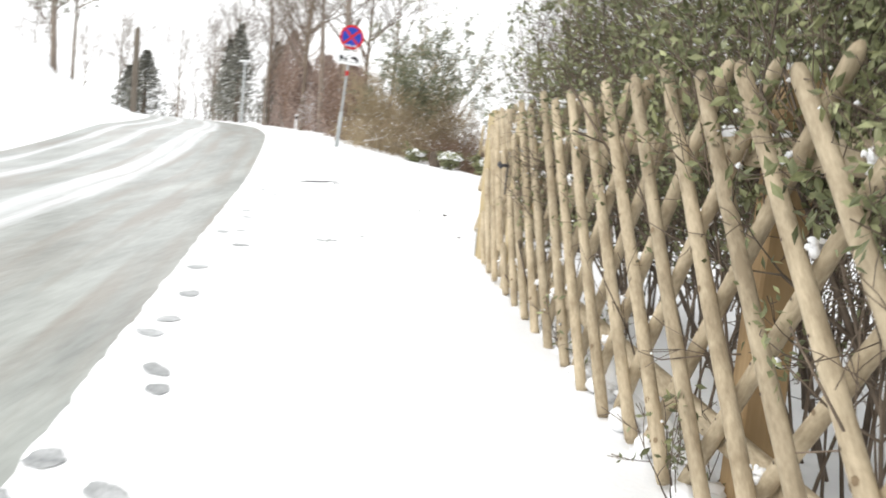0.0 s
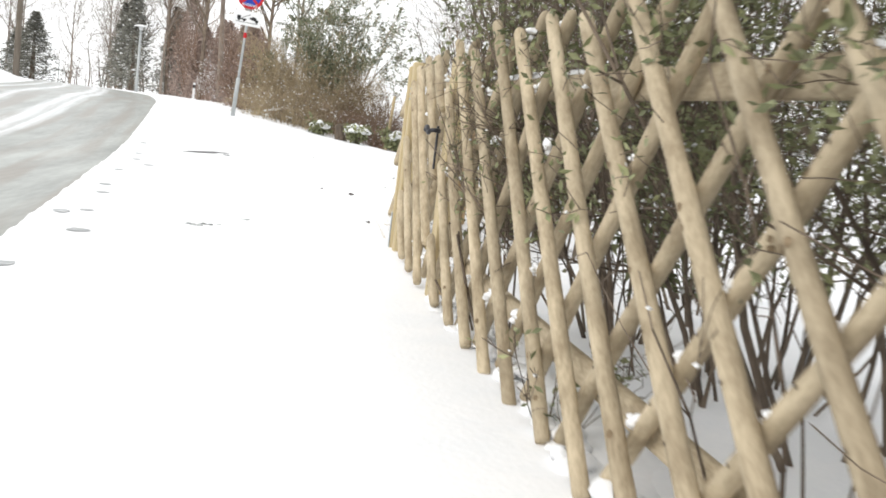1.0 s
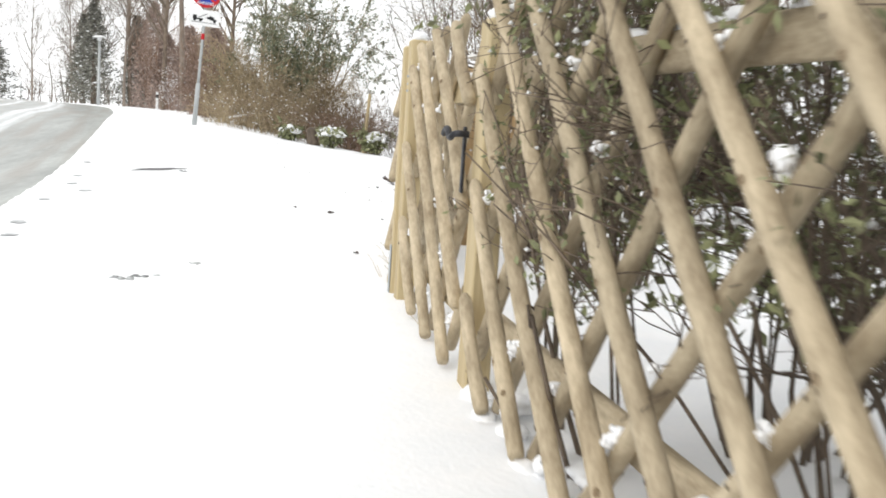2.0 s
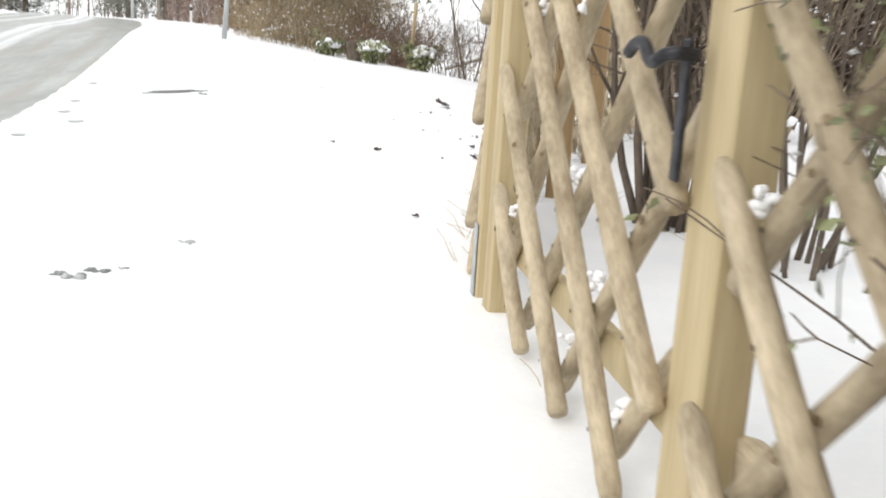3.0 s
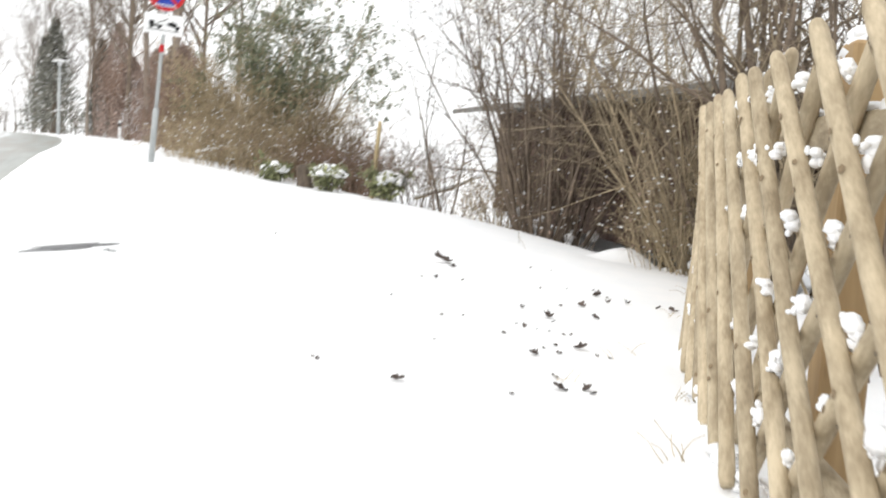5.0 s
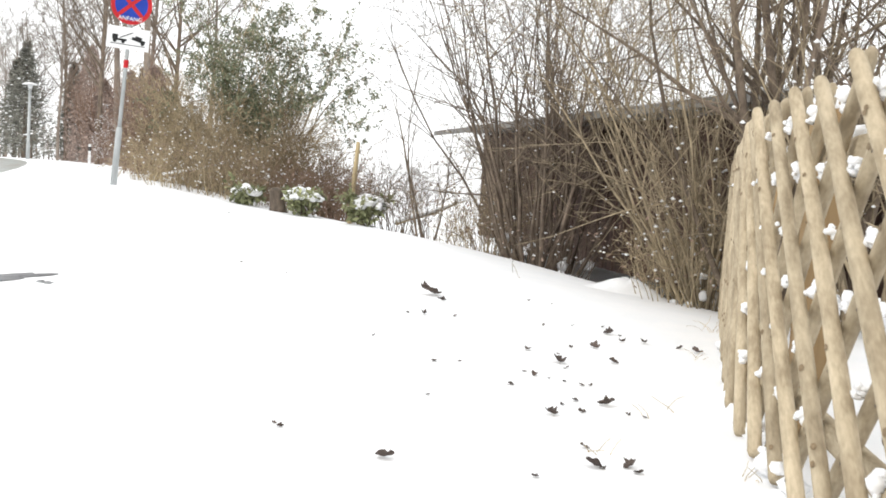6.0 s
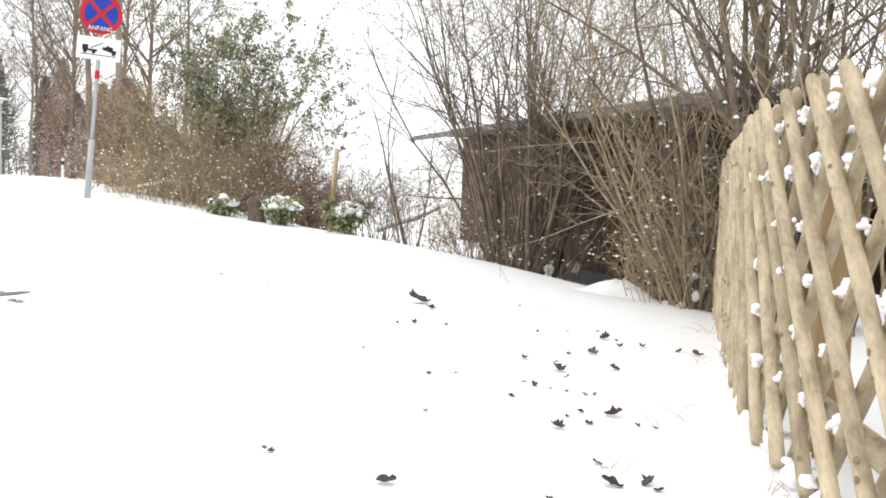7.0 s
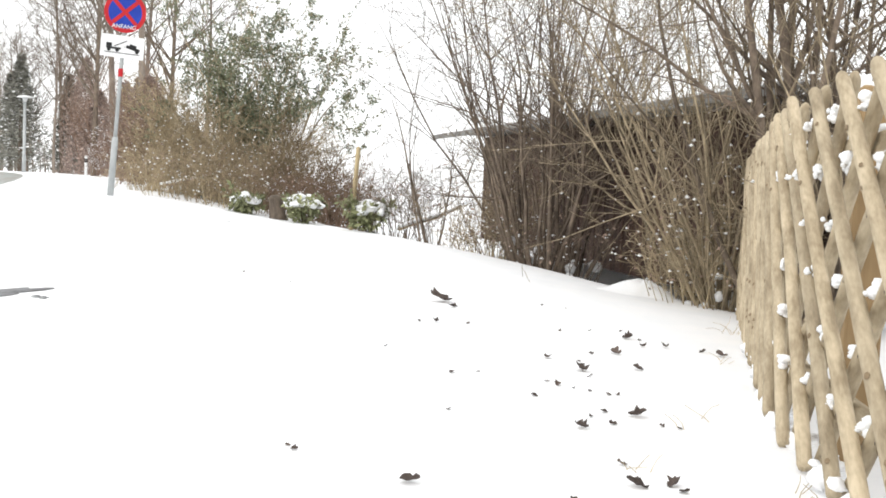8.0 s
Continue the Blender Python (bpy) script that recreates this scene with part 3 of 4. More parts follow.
def shrub(name, label, x, y, seed, stems, tall, base, lean, r0, bark, kids=(6, 4, 0), leaves=0, leaf=0.05, leaf_mat=None,
          snow=0, wander=0.13, rise=0.05, snow_size=0.02, leaf_from=0.0, scatter=0.06, category="shrub", group="", tilt=(0, 0), limit=None, thin=0.0014, foot=0):
    rs = random.Random(seed)
    ob = thing(name, label, category, (x, y, zat(x, y) - 0.02), 0, group)
    V, F, tips = [], [], []
    for _ in range(stems):
        a, r = rs.uniform(0, 6.283), math.sqrt(rs.random())
        b = Vector((base * r * math.cos(a), base * r * math.sin(a), 0))
        d = Vector((lean * r * math.cos(a) + rs.uniform(-0.15, 0.15) + tilt[0], lean * r * math.sin(a) + rs.uniform(-0.15, 0.15) + tilt[1], 1))
        shoot(V, F, rs, b, d, tall * rs.uniform(0.65, 1.05), r0 * rs.uniform(0.6, 1.2), 0, tips, kids, wander, rise, thin=thin)
    inside = (lambda p: True) if limit is None else (lambda p: p.x + x > limit(p.y + y))
    if limit:
        F = [q for q in F if all(inside(V[k]) for k in q)]
    part("branchwork", mesh_of("branchwork", V, F, bark, True), ob)["kind"] = "stuff"
    if leaves:
        pts = points_on(tips, rs, leaves, 1, scatter, lambda p: p.z > leaf_from and inside(p))
        lv, lf = leaf_cloud(pts, leaf, rs)
        part("foliage", mesh_of("foliage", lv, lf, leaf_mat), ob)["kind"] = "stuff"
    if snow:
        sv, sf = flecks(points_on(tips, rs, snow, 0 if not leaves else 1, 0.02, inside), snow_size, rs)
        part("snow_flecks", mesh_of("snow_flecks", sv, sf, SNOW, True), ob, label="flecks of snow on the twigs")["kind"] = "stuff"
    if foot:
        # lumps of snow caught between the stems near the ground
        cv, cf = [], []
        for _ in range(foot):
            a, r, w = rs.uniform(0, 6.283), base * rs.uniform(0.5, 1.3), rs.uniform(0.03, 0.09)
            clump(cv, cf, (r * math.cos(a), r * math.sin(a), rs.uniform(0.02, 0.05) + 0.35 * rs.random() ** 3), w, w, w * rs.uniform(0.6, 1.0), rs)
        part("snow_crust", mesh_of("snow_crust", cv, cf, SNOW, True), ob, label="lumps of snow caught between the stems")["kind"] = "stuff"
    return ob


# evergreen shrubs behind the first fence
for i, (x, y, tall, lv, lo) in enumerate(((1.32, 1.0, 2.2, 17000, 0.7), (1.36, 1.9, 2.3, 19000, 0.35), (1.45, 3.0, 2.3, 20000, 0.3), (1.6, 4.1, 2.3, 19000, 0.5),
                                         (1.65, 5.1, 2.2, 15000, 0.55), (2.6, 2.4, 2.6, 15000, 0.5), (2.7, 4.4, 2.6, 15000, 0.5))):
    shrub("evergreen_shrub", "dense evergreen garden shrub with snow behind the fence", x, y, 40 + i, 11, tall, 0.34, 0.42, 0.015, BARKD, (9, 7, 3),
          int(lv * 0.75), 0.034, LEAFG, 350, 0.17, 0.03, 0.014, lo, 0.09, group="evergreen garden shrubs", limit=(lambda q: 0.80 - 0.0654 * q) if y < 3.5 or y > 5 else (lambda q: 0.66 - 0.0654 * q))
shrub("evergreen_shrub", "small broad-leaved evergreen beside the gate", 1.3, 5.9, 48, 10, 1.1, 0.2, 0.4, 0.012, BARKD, (6, 4, 0), 900, 0.075, LEAFG, 60,
      group="evergreen garden shrubs", limit=lambda q: 0.9 - 0.0654 * q)
# sprays that hang over and through the first fence
for i, (x, y, st, tall, lo, lv, lf, out) in enumerate(((1.05, 5.2, 9, 2.5, 1.15, 6500, 0.034, 0.64), (1.02, 1.75, 7, 1.75, 0.85, 1500, 0.045, 0.70), (0.98, 2.5, 7, 1.75, 0.9, 1500, 0.045, 0.70), (0.9, 3.3, 6, 1.6, 0.8, 900, 0.04, 0.74),
                                                      (0.66, 5.65, 7, 1.45, 0.25, 1100, 0.032, 0.78), (0.62, 6.05, 6, 1.4, 0.3, 800, 0.032, 0.78))):
    shrub("evergreen_shrub", "thin evergreen sprays growing through the lattice fence", x, y, 240 + i, st, tall, 0.12, 0.3, 0.007, BARK, (8, 5, 2), lv, lf, LEAFG, 60,
          0.18, 0.02, 0.010, lo, 0.05, group="evergreen garden shrubs", tilt=(-0.30 if tall > 2 else -0.16, 0), limit=lambda q, out=out: out - 0.0654 * q)
# bare shrubs in the garden and along the shed
for i, (x, y, st, tall, base, lean, r0, bk) in enumerate((
        (3.0, 20.5, 37, 4.1, 0.50, 0.50, 0.028, BARK), (3.68, 17.3, 40, 3.4, 0.28, 0.78, 0.021, BARKL), (4.4, 15.6, 22, 3.2, 0.45, 0.45, 0.019, BARKL),
        (3.95, 16.3, 18, 5.4, 0.45, 0.34, 0.05, BARK), (2.7, 12.4, 16, 3.6, 0.3, 0.35, 0.020, BARK), (1.5, 9.75, 20, 2.9, 0.22, 0.28, 0.022, BARKD),
        (3.0, 22.4, 14, 1.7, 0.4, 0.5, 0.010, BARKL), (3.6, 17.0, 18, 1.5, 0.3, 0.5, 0.009, BARKL),
        (1.75, 8.9, 16, 2.6, 0.2, 0.3, 0.016, BARKD), (2.2, 7.2, 12, 2.6, 0.2, 0.35, 0.016, BARKD))):
    shrub("bare_shrub", "many-stemmed leafless garden shrub with traces of snow", x, y, 60 + i, st, tall, base, lean, r0, bk, (10 if y > 20 else 8, 5 if y > 20 else 4, 1), 0, snow=130 if y > 13 else 300,
          wander=0.17 if y > 13 and tall < 5 else 0.13, snow_size=0.021 if y > 13 else 0.015, foot=16 if y > 13 and tall > 3 and r0 < 0.04 else 0, group="bare garden shrubs",
          limit=(lambda q: 0.15 + float(np.interp(q, (8.36, 10.6, 12.75, 16.8), (0.365, 0.94, 1.68, 3.58)))) if y < 13.5 else None, thin=0.0022 if y > 13 else 0.0014)
for i, (x, y) in enumerate(((1.25, 2.6), (1.45, 4.9), (1.5, 5.9), (1.9, 6.6))):
    shrub("bare_shrub", "tangled bare brown shrub behind the lattice fence", x, y, 180 + i, 8, 1.5, 0.3, 0.5, 0.010, BARK, (8, 6, 2), 400, 0.04, LEAFG, 60,
          snow_size=0.012, group="bare garden shrubs", limit=lambda q: 0.98 - 0.0654 * q)
for i, (x, y) in enumerate(((0.72, 2.55), (0.63, 4.3))):
    shrub("weed", "small evergreen weed growing through the fence foot", x, y, 190 + i, 7, 0.3, 0.06, 0.6, 0.003, BARK, (4, 2, 0), 90, 0.035, LEAFG, 8,
          snow_size=0.01, category="weed", group="weeds at the fence")
shrub("sapling", "thin leafless sapling beside the hedge", 1.95, 22.2, 71, 3, 2.3, 0.15, 0.25, 0.02, BARK, (7, 5, 2), 0, snow=50, category="sapling")
# the hedge along the pavement
def dome_shrub(label, x, y, rx, ry_, h, stems, seed, bark, leaves=0, leaf_mat=None, leaf_low=0.5, leaf=0.085, snow=0, side=0.0, r0=0.016):
    """A rounded shrub: stems arch from a narrow foot to an uneven dome and break into fine twigs."""
    rs = random.Random(seed)
    ob = thing("hedge_shrub", label, "shrub", (x, y, zat(x, y) - 0.03), 0, "hedge shrubs")
    V, F, tips = [], [], []
    ph = [rs.uniform(0, 6.28) for _ in range(3)]
    for _ in range(stems):
        a, e = rs.uniform(0, 6.283), math.asin(rs.uniform(0.02, 1.0))
        lump = 1 + 0.10 * math.sin(3 * a + ph[0]) + 0.08 * math.sin(5 * e + 2 * a + ph[1])
        q = lump * rs.uniform(0.62, 1.0)
        tip = Vector((rx * math.cos(e) * math.cos(a) * q + side, ry_ * math.cos(e) * math.sin(a) * q, h * math.sin(e) * q + 0.15))
        foot = Vector((rx * 0.55 * rs.uniform(-1, 1), ry_ * 0.5 * rs.uniform(-1, 1), 0))
        mid = foot.lerp(tip, 0.42) + Vector((0, 0, 0.16 * h * rs.uniform(0.4, 1.3))) + rand_dir(rs) * 0.1
        pts = []
        for k in range(8):
            t = k / 7
            pts.append(foot * (1 - t) ** 2 + mid * (2 * t * (1 - t)) + tip * t * t + rand_dir(rs) * 0.035 * min(1, 2 * t))
        r = r0 * rs.uniform(0.6, 1.2)
        tube(V, F, pts, [max(0.003, r * (1 - 0.8 * k / 7)) for k in range(8)], 4)
        tips.append((pts[3:], 1))
        for _ in range(9):
            k = rs.randint(1, 7)
            d = ((pts[k] - pts[k - 1]).normalized() * 0.9 + rand_dir(rs) * 0.8).normalized()
            shoot(V, F, rs, pts[k], d, rs.uniform(0.22, 0.55) * (0.6 + 0.2 * h), 0.005, 1, tips, (0, 5, 2), 0.2, 0.05, 3, 0.75, 0.0033)
    part("branchwork", mesh_of("branchwork", V, F, bark, True), ob)["kind"] = "stuff"
    if leaves:
        pts = points_on(tips, rs, leaves, 1, 0.07, lambda p: p.z > h * (leaf_low + 0.10 * math.sin(3 * p.x + ph[2]) - 0.10 * rs.random()))
        part("foliage", mesh_of("foliage", *leaf_cloud(pts, leaf, rs), leaf_mat), ob)["kind"] = "stuff"
    if snow:
        part("snow_flecks", mesh_of("snow_flecks", *flecks(points_on(tips, rs, snow, 1, 0.03), 0.022, rs), SNOW, True), ob, label="flecks of snow on the twigs")["kind"] = "stuff"
    return ob


dome_shrub("tall rounded hedge shrub with olive leaves and snow", -0.50, 28.8, 2.05, 1.3, 4.3, 90, 80, TWIGO, 21000, LEAFO, 0.40, 0.07, 1700, 0.15, 0.022)
dome_shrub("ochre-brown leafless hedge shrub dusted with snow", -1.75, 28.3, 1.2, 0.9, 2.5, 50, 81, TWIGO, 250, DRYL, 0.2, 0.05, 130)
dome_shrub("reddish-brown hedge shrub with dry leaves", 1.05, 26.8, 0.85, 0.7, 1.5, 34, 82, TWIGB, 300, DRYL, 0.2, 0.05, 90)
dome_shrub("low ochre hedge shrub in front of taller ones", -0.85, 27.3, 1.1, 0.6, 1.75, 36, 83, TWIGO, 150, DRYL, 0.2, 0.05, 80)
dome_shrub("low brown hedge shrub in front of taller ones", 0.30, 26.9, 1.0, 0.6, 1.6, 30, 84, TWIGB, 200, DRYL, 0.2, 0.05, 80)
dome_shrub("reddish-brown hedge shrub behind the road sign", -2.7, 31.5, 0.9, 0.9, 2.4, 36, 85, TWIGR, 1600, DRYL, 0.15, 0.07, 160)
dome_shrub("reddish-brown hedge shrub beside the road", -3.3, 36.0, 1.0, 1.0, 2.4, 36, 86, TWIGR, 1600, DRYL, 0.15, 0.07, 160)
dome_shrub("slender young shrub laden with snow by the marker post", -6.75, 52.5, 0.35, 0.35, 3.0, 9, 87, TWIGR, 0, None, 0, 0, 900)
# low brush along the edge of the pavement
for i, (x, y, tall, bk) in enumerate(((-2.2, 30.2, 0.9, TWIGO), (-1.4, 27.9, 1.0, TWIGO), (-0.7, 26.9, 1.0, TWIGO), (0.1, 27.0, 0.8, TWIGR), (0.9, 25.8, 0.9, TWIGR),
                                      (1.7, 23.4, 1.0, BARK), (2.1, 22.6, 1.1, BARK), (2.5, 21.6, 0.9, TWIGO), (1.2, 26.0, 1.1, TWIGR), (1.8, 25.0, 1.2, BARK), (2.7, 20.8, 0.7, BARK), (3.1, 19.9, 0.7, BARK), (3.45, 17.9, 0.7, TWIGO), (3.35, 17.2, 0.7, TWIGO), (2.5, 21.3, 0.6, TWIGO), (-2.25, 27.6, 0.7, TWIGO), (-1.75, 26.1, 0.8, TWIGO), (-1.25, 25.9, 0.9, TWIGB), (-0.85, 25.7, 0.8, TWIGO), (-0.35, 25.4, 0.7, TWIGB), (0.05, 25.6, 0.7, TWIGR), (0.8, 25.3, 0.7, TWIGR), (-0.6, 26.6, 1.1, TWIGB))):
    shrub("twig_brush", "low tangle of bare twigs and dry stalks in the snow", x, y, 140 + i, 26, tall, 0.4, 0.5, 0.006, bk, (6, 3, 0), 90, 0.05, DRYL, 40,
          0.2, 0.0, 0.02, 0.0, 0.08, "brush", "low brush")


def low_bush(x, y, r, seed):
    rs = random.Random(seed)
    ob = thing("low_evergreen", "low evergreen bush capped with snow", "bush", (x, y, zat(x, y) - 0.02), 0, "low evergreen bushes")
    V, F, tips = [], [], []
    for _ in range(14):
        a = rs.uniform(0, 6.283)
        shoot(V, F, rs, Vector((0, 0, 0)), Vector((0.9 * math.cos(a), 0.9 * math.sin(a), 1)), r * 1.25, 0.008, 0, tips, (4, 2), 0.15, 0.05)
    part("branchwork", mesh_of("branchwork", V, F, BARKD, True), ob)["kind"] = "stuff"
    lv, lf = leaf_cloud(points_on(tips, rs, 520, 0, 0.06), 0.11, rs)
    part("foliage", mesh_of("foliage", lv, lf, LEAFG), ob)["kind"] = "stuff"
    V, F = [], []
    for _ in range(34):
        p = rand_dir(rs)
        q = 0.75 * math.sqrt(p.x * p.x + p.y * p.y)
        clump(V, F, (p.x * r * 0.75, p.y * r * 0.75, r * (1.24 - 0.55 * q * q) + p.z * 0.03), rs.uniform(0.05, 0.11), rs.uniform(0.05, 0.11), 0.05, rs)
    part("snow_cap", mesh_of("snow_cap", V, F, SNOW, True), ob, label="loose cap of snow")["kind"] = "stuff"


for i, (x, y, r) in enumerate(((0.36, 24.4, 0.32), (1.22, 23.2, 0.33), (-0.50, 25.0, 0.23))):
    low_bush(x, y, r, 120 + i)


def stump(x, y):
    s = thing("tree_stump", "short brown tree stump at the hedge", "stump", (x, y, zat(x, y) - 0.03))
    part("wood", mesh_of("wood", *lathe([(0.16, 0), (0.12, 0.1), (0.10, 0.30), (0.11, 0.36), (0.06, 0.40)], 10), BARKD, True), s, pose(0, 0, 0, 6, -9, 0))


stump(0.0, 24.7)


def fallen_branch(x, y, rz):
    rs = random.Random(161)
    s = thing("fallen_branch", "fallen forked branch with a line of snow", "branch", (x, y, zat(x, y) + 0.12), rz)
    V, F, tips = [], [], []
    shoot(V, F, rs, Vector((0, 0, 0)), Vector((1, 0, 0.22)), 1.5, 0.028, 0, tips, (3, 1), 0.1, 0.0)
    part("wood", mesh_of("wood", V, F, TWIGO, True), s)
    V2, F2, t2 = [], [], []
    main = [p + Vector((0, 0, 0.03)) for p in tips[0][0]]
    tube(V2, F2, main, [0.03, 0.03, 0.028, 0.024, 0.02, 0.014, 0.006], 6)
    part("snow_line", mesh_of("snow_line", V2, F2, SNOW, True), s, label="line of snow along the wood")


fallen_branch(-2.0, 27.3, 20)
fallen_branch(1.6, 22.9, 40)


def tree_mesh(seed, tall, r, bark):
    rs = random.Random(seed)
    V, F, tips = [], [], []
    shoot(V, F, rs, Vector((0, 0, 0)), Vector((rs.uniform(-0.05, 0.05), 0, 1)), tall, r, 0, tips, (0,), 0.05, 0.1, 7)
    trunk = tips[0][0]
    for k in range(19):
        t = rs.uniform(0.28, 0.98)
        i = min(5, int(t * 6))
        p = trunk[i].lerp(trunk[i + 1], t * 6 - i)
        a = rs.uniform(0, 6.283)
        d = Vector((math.cos(a), math.sin(a), rs.uniform(0.7, 1.9)))
        shoot(V, F, rs, p, d, tall * (1 - t * 0.72) * rs.uniform(0.38, 0.62), r * (1 - 0.8 * t) * 0.5, 0, tips, (6, 5, 1), 0.16, 0.05, 4, 0.7, 0.007)
    return mesh_of("branches", V, F, bark, True)


def conifer_parts(seed, tall, spread, n, needle=0.22):
    rs = random.Random(seed)
    V, F = [], []
    tube(V, F, [Vector((0, 0, 0)), Vector((0, 0, tall * 0.5)), Vector((0, 0, tall))], [tall * 0.018, tall * 0.01, 0.01], 6)
    pts, sn = [], []
    for _ in range(n):
        t = rs.random() ** 0.8
        a = rs.uniform(0, 6.283)
        tier = 0.75 + 0.25 * math.sin(t * 38 + 1.5 * math.sin(a * 3))
        rr = spread * (1 - t) ** 0.85 * tier * math.sqrt(rs.uniform(0.15, 1))
        p = Vector((rr * math.cos(a), rr * math.sin(a), tall * (0.06 + 0.93 * t) - rr * 0.22))
        pts.append(p)
        if rs.random() < 0.04:
            sn.append(p + Vector((0, 0, 0.08)))
    lv, lf = leaf_cloud(pts, needle, rs, 0.4)
    return mesh_of("trunk", V, F, BARKD), mesh_of("needles", lv, lf, NEEDLE), mesh_of("snow_flecks", *flecks(sn, 0.09, rs), SNOW)


TREES = [tree_mesh(s, 11, 0.12, b) for s, b in ((301, TREEB), (302, TREEB), (303, BARK))]


def tree(x, y, k, scale, rz, label="tall leafless tree with fine bare branches"):
    ob = thing("bare_tree", label, "tree", (x, y, zat(x, y) - 0.1), rz, "bare trees")
    part("trunk", TREES[k], ob, Matrix.Scale(scale, 4))["kind"] = "stuff"
    return ob


def green_crown(x, y):
    """Dark evergreen clumps round the upper trunk of the tree on the bank."""
    rs = random.Random(345)
    hubs = [Vector((rs.uniform(-0.8, 0.8), rs.uniform(-0.8, 0.8), rs.uniform(1.7, 6.0))) for _ in range(26)]
    pts = [rs.choice(hubs) + rand_dir(rs) * 0.55 * rs.random() ** 0.5 for _ in range(3600)]
    return mesh_of("foliage", *leaf_cloud(pts, 0.12, rs), NEEDLE)


CON = conifer_parts(330, 9, 2.0, 5000)
CONB = conifer_parts(331, 7, 1.6, 4200)


def conifer(x, y, meshes, scale, rz, label):
    ob = thing("conifer", label, "tree", (x, y, zat(x, y) - 0.1), rz, "conifers")
    m = Matrix.Diagonal((scale[0], scale[0], scale[1], 1))
    part("trunk", meshes[0], ob, m)
    part("needles", meshes[1], ob, m)["kind"] = "stuff"
    part("snow_flecks", meshes[2], ob, m)["kind"] = "stuff"


for x, y, k, s, rz in ((-5.4, 47, 0, 1.15, 20), (-4.2, 44, 1, 1.2, 80), (-7.5, 56, 2, 1.1, 140), (-6.0, 60, 0, 1.2, 200), 
                       (-10.2, 74, 1, 1.1, 30), (-13.2, 80, 2, 1.3, 60),
                       (-24, 110, 0, 1.0, 15), (-30, 118, 1, 1.1, 75), (-36, 120, 2, 1.1, 130), (-44, 140, 0, 1.3, 190), (-52, 150, 1, 1.3, 260),
                       (-34, 160, 2, 1.2, 10), (-27, 170, 1, 1.1, 100), (-60, 150, 2, 1.4, 170), (-10.3, 26.8, 0, 0.75, 45), (-20, 52, 2, 0.9, 210),
                       (-17, 36, 1, 1.0, 290), (-3.4, 46, 2, 0.9, 120), (-2.2, 47, 1, 0.8, 250), (-8.3, 62, 1, 1.1, 66), (-11.3, 31.0, 1, 0.5, 10), (-17.3, 88, 0, 0.95, 77), (-19.8, 95, 1, 1.0, 190), (-15.6, 81, 2, 0.9, 15), (-12.4, 73, 1, 0.9, 280)):
    grown = tree(x, y, k, s, rz)
    if x == -10.3:
        part("foliage", green_crown(x, y), grown, label="dark evergreen clumps")["kind"] = "stuff"
for x, y, ms, s, rz in ((-15.4, 78, CON, (1.25, 0.85), 0), (-13.2, 82, CONB, (1.3, 1.0), 70), (-17.4, 84, CONB, (1.3, 1.0), 110), (-26.5, 92, CON, (1.7, 0.68), 140), (-29, 96, CONB, (1.9, 0.7), 40)):
    conifer(x, y, ms, s, rz, "dark conifer dusted with snow behind the road")


def dry_hedge(x, y, tall, r, seed):
    rs = random.Random(seed)
    ob = thing("beech_hedge", "reddish-brown columnar beech with dry leaves", "hedge", (x, y, zat(x, y)), 0, "dry beeches")
    V, F, tips = [], [], []
    for _ in range(16):
        a = rs.uniform(0, 6.283)
        shoot(V, F, rs, Vector((0, 0, 0)), Vector((0.3 * math.cos(a), 0.3 * math.sin(a), 1)), tall * rs.uniform(0.6, 1), 0.04, 0, tips, (6, 4), 0.12, 0.08)
    part("branchwork", mesh_of("branchwork", V, F, TWIGR), ob)["kind"] = "stuff"
    pts = []
    for _ in range(3600):
        t = rs.random()
        a = rs.uniform(0, 6.283)
        rr = r * (1 - t) ** 0.6 * math.sqrt(rs.uniform(0.3, 1)) * (0.8 + 0.2 * math.sin(a * 3 + t * 9))
        pts.append(Vector((rr * math.cos(a), rr * math.sin(a), tall * t)))
    lv, lf = leaf_cloud(pts, 0.17, rs)
    part("foliage", mesh_of("foliage", lv, lf, BEECH), ob)["kind"] = "stuff"


for i, (x, y, tall, r) in enumerate(((-6.2, 56, 4.2, 1.6), (-7.9, 60, 4.0, 1.5), (-4.3, 45, 3.4, 1.3), (-3.5, 40, 3.0, 1.2), (-10.0, 69, 6.6, 1.9), (-13.6, 88, 7.0, 2.6), (-9.8, 84, 6.5, 2.4), (-11.8, 80, 7.4, 2.2))):
    dry_hedge(x, y, tall, r, 400 + i)


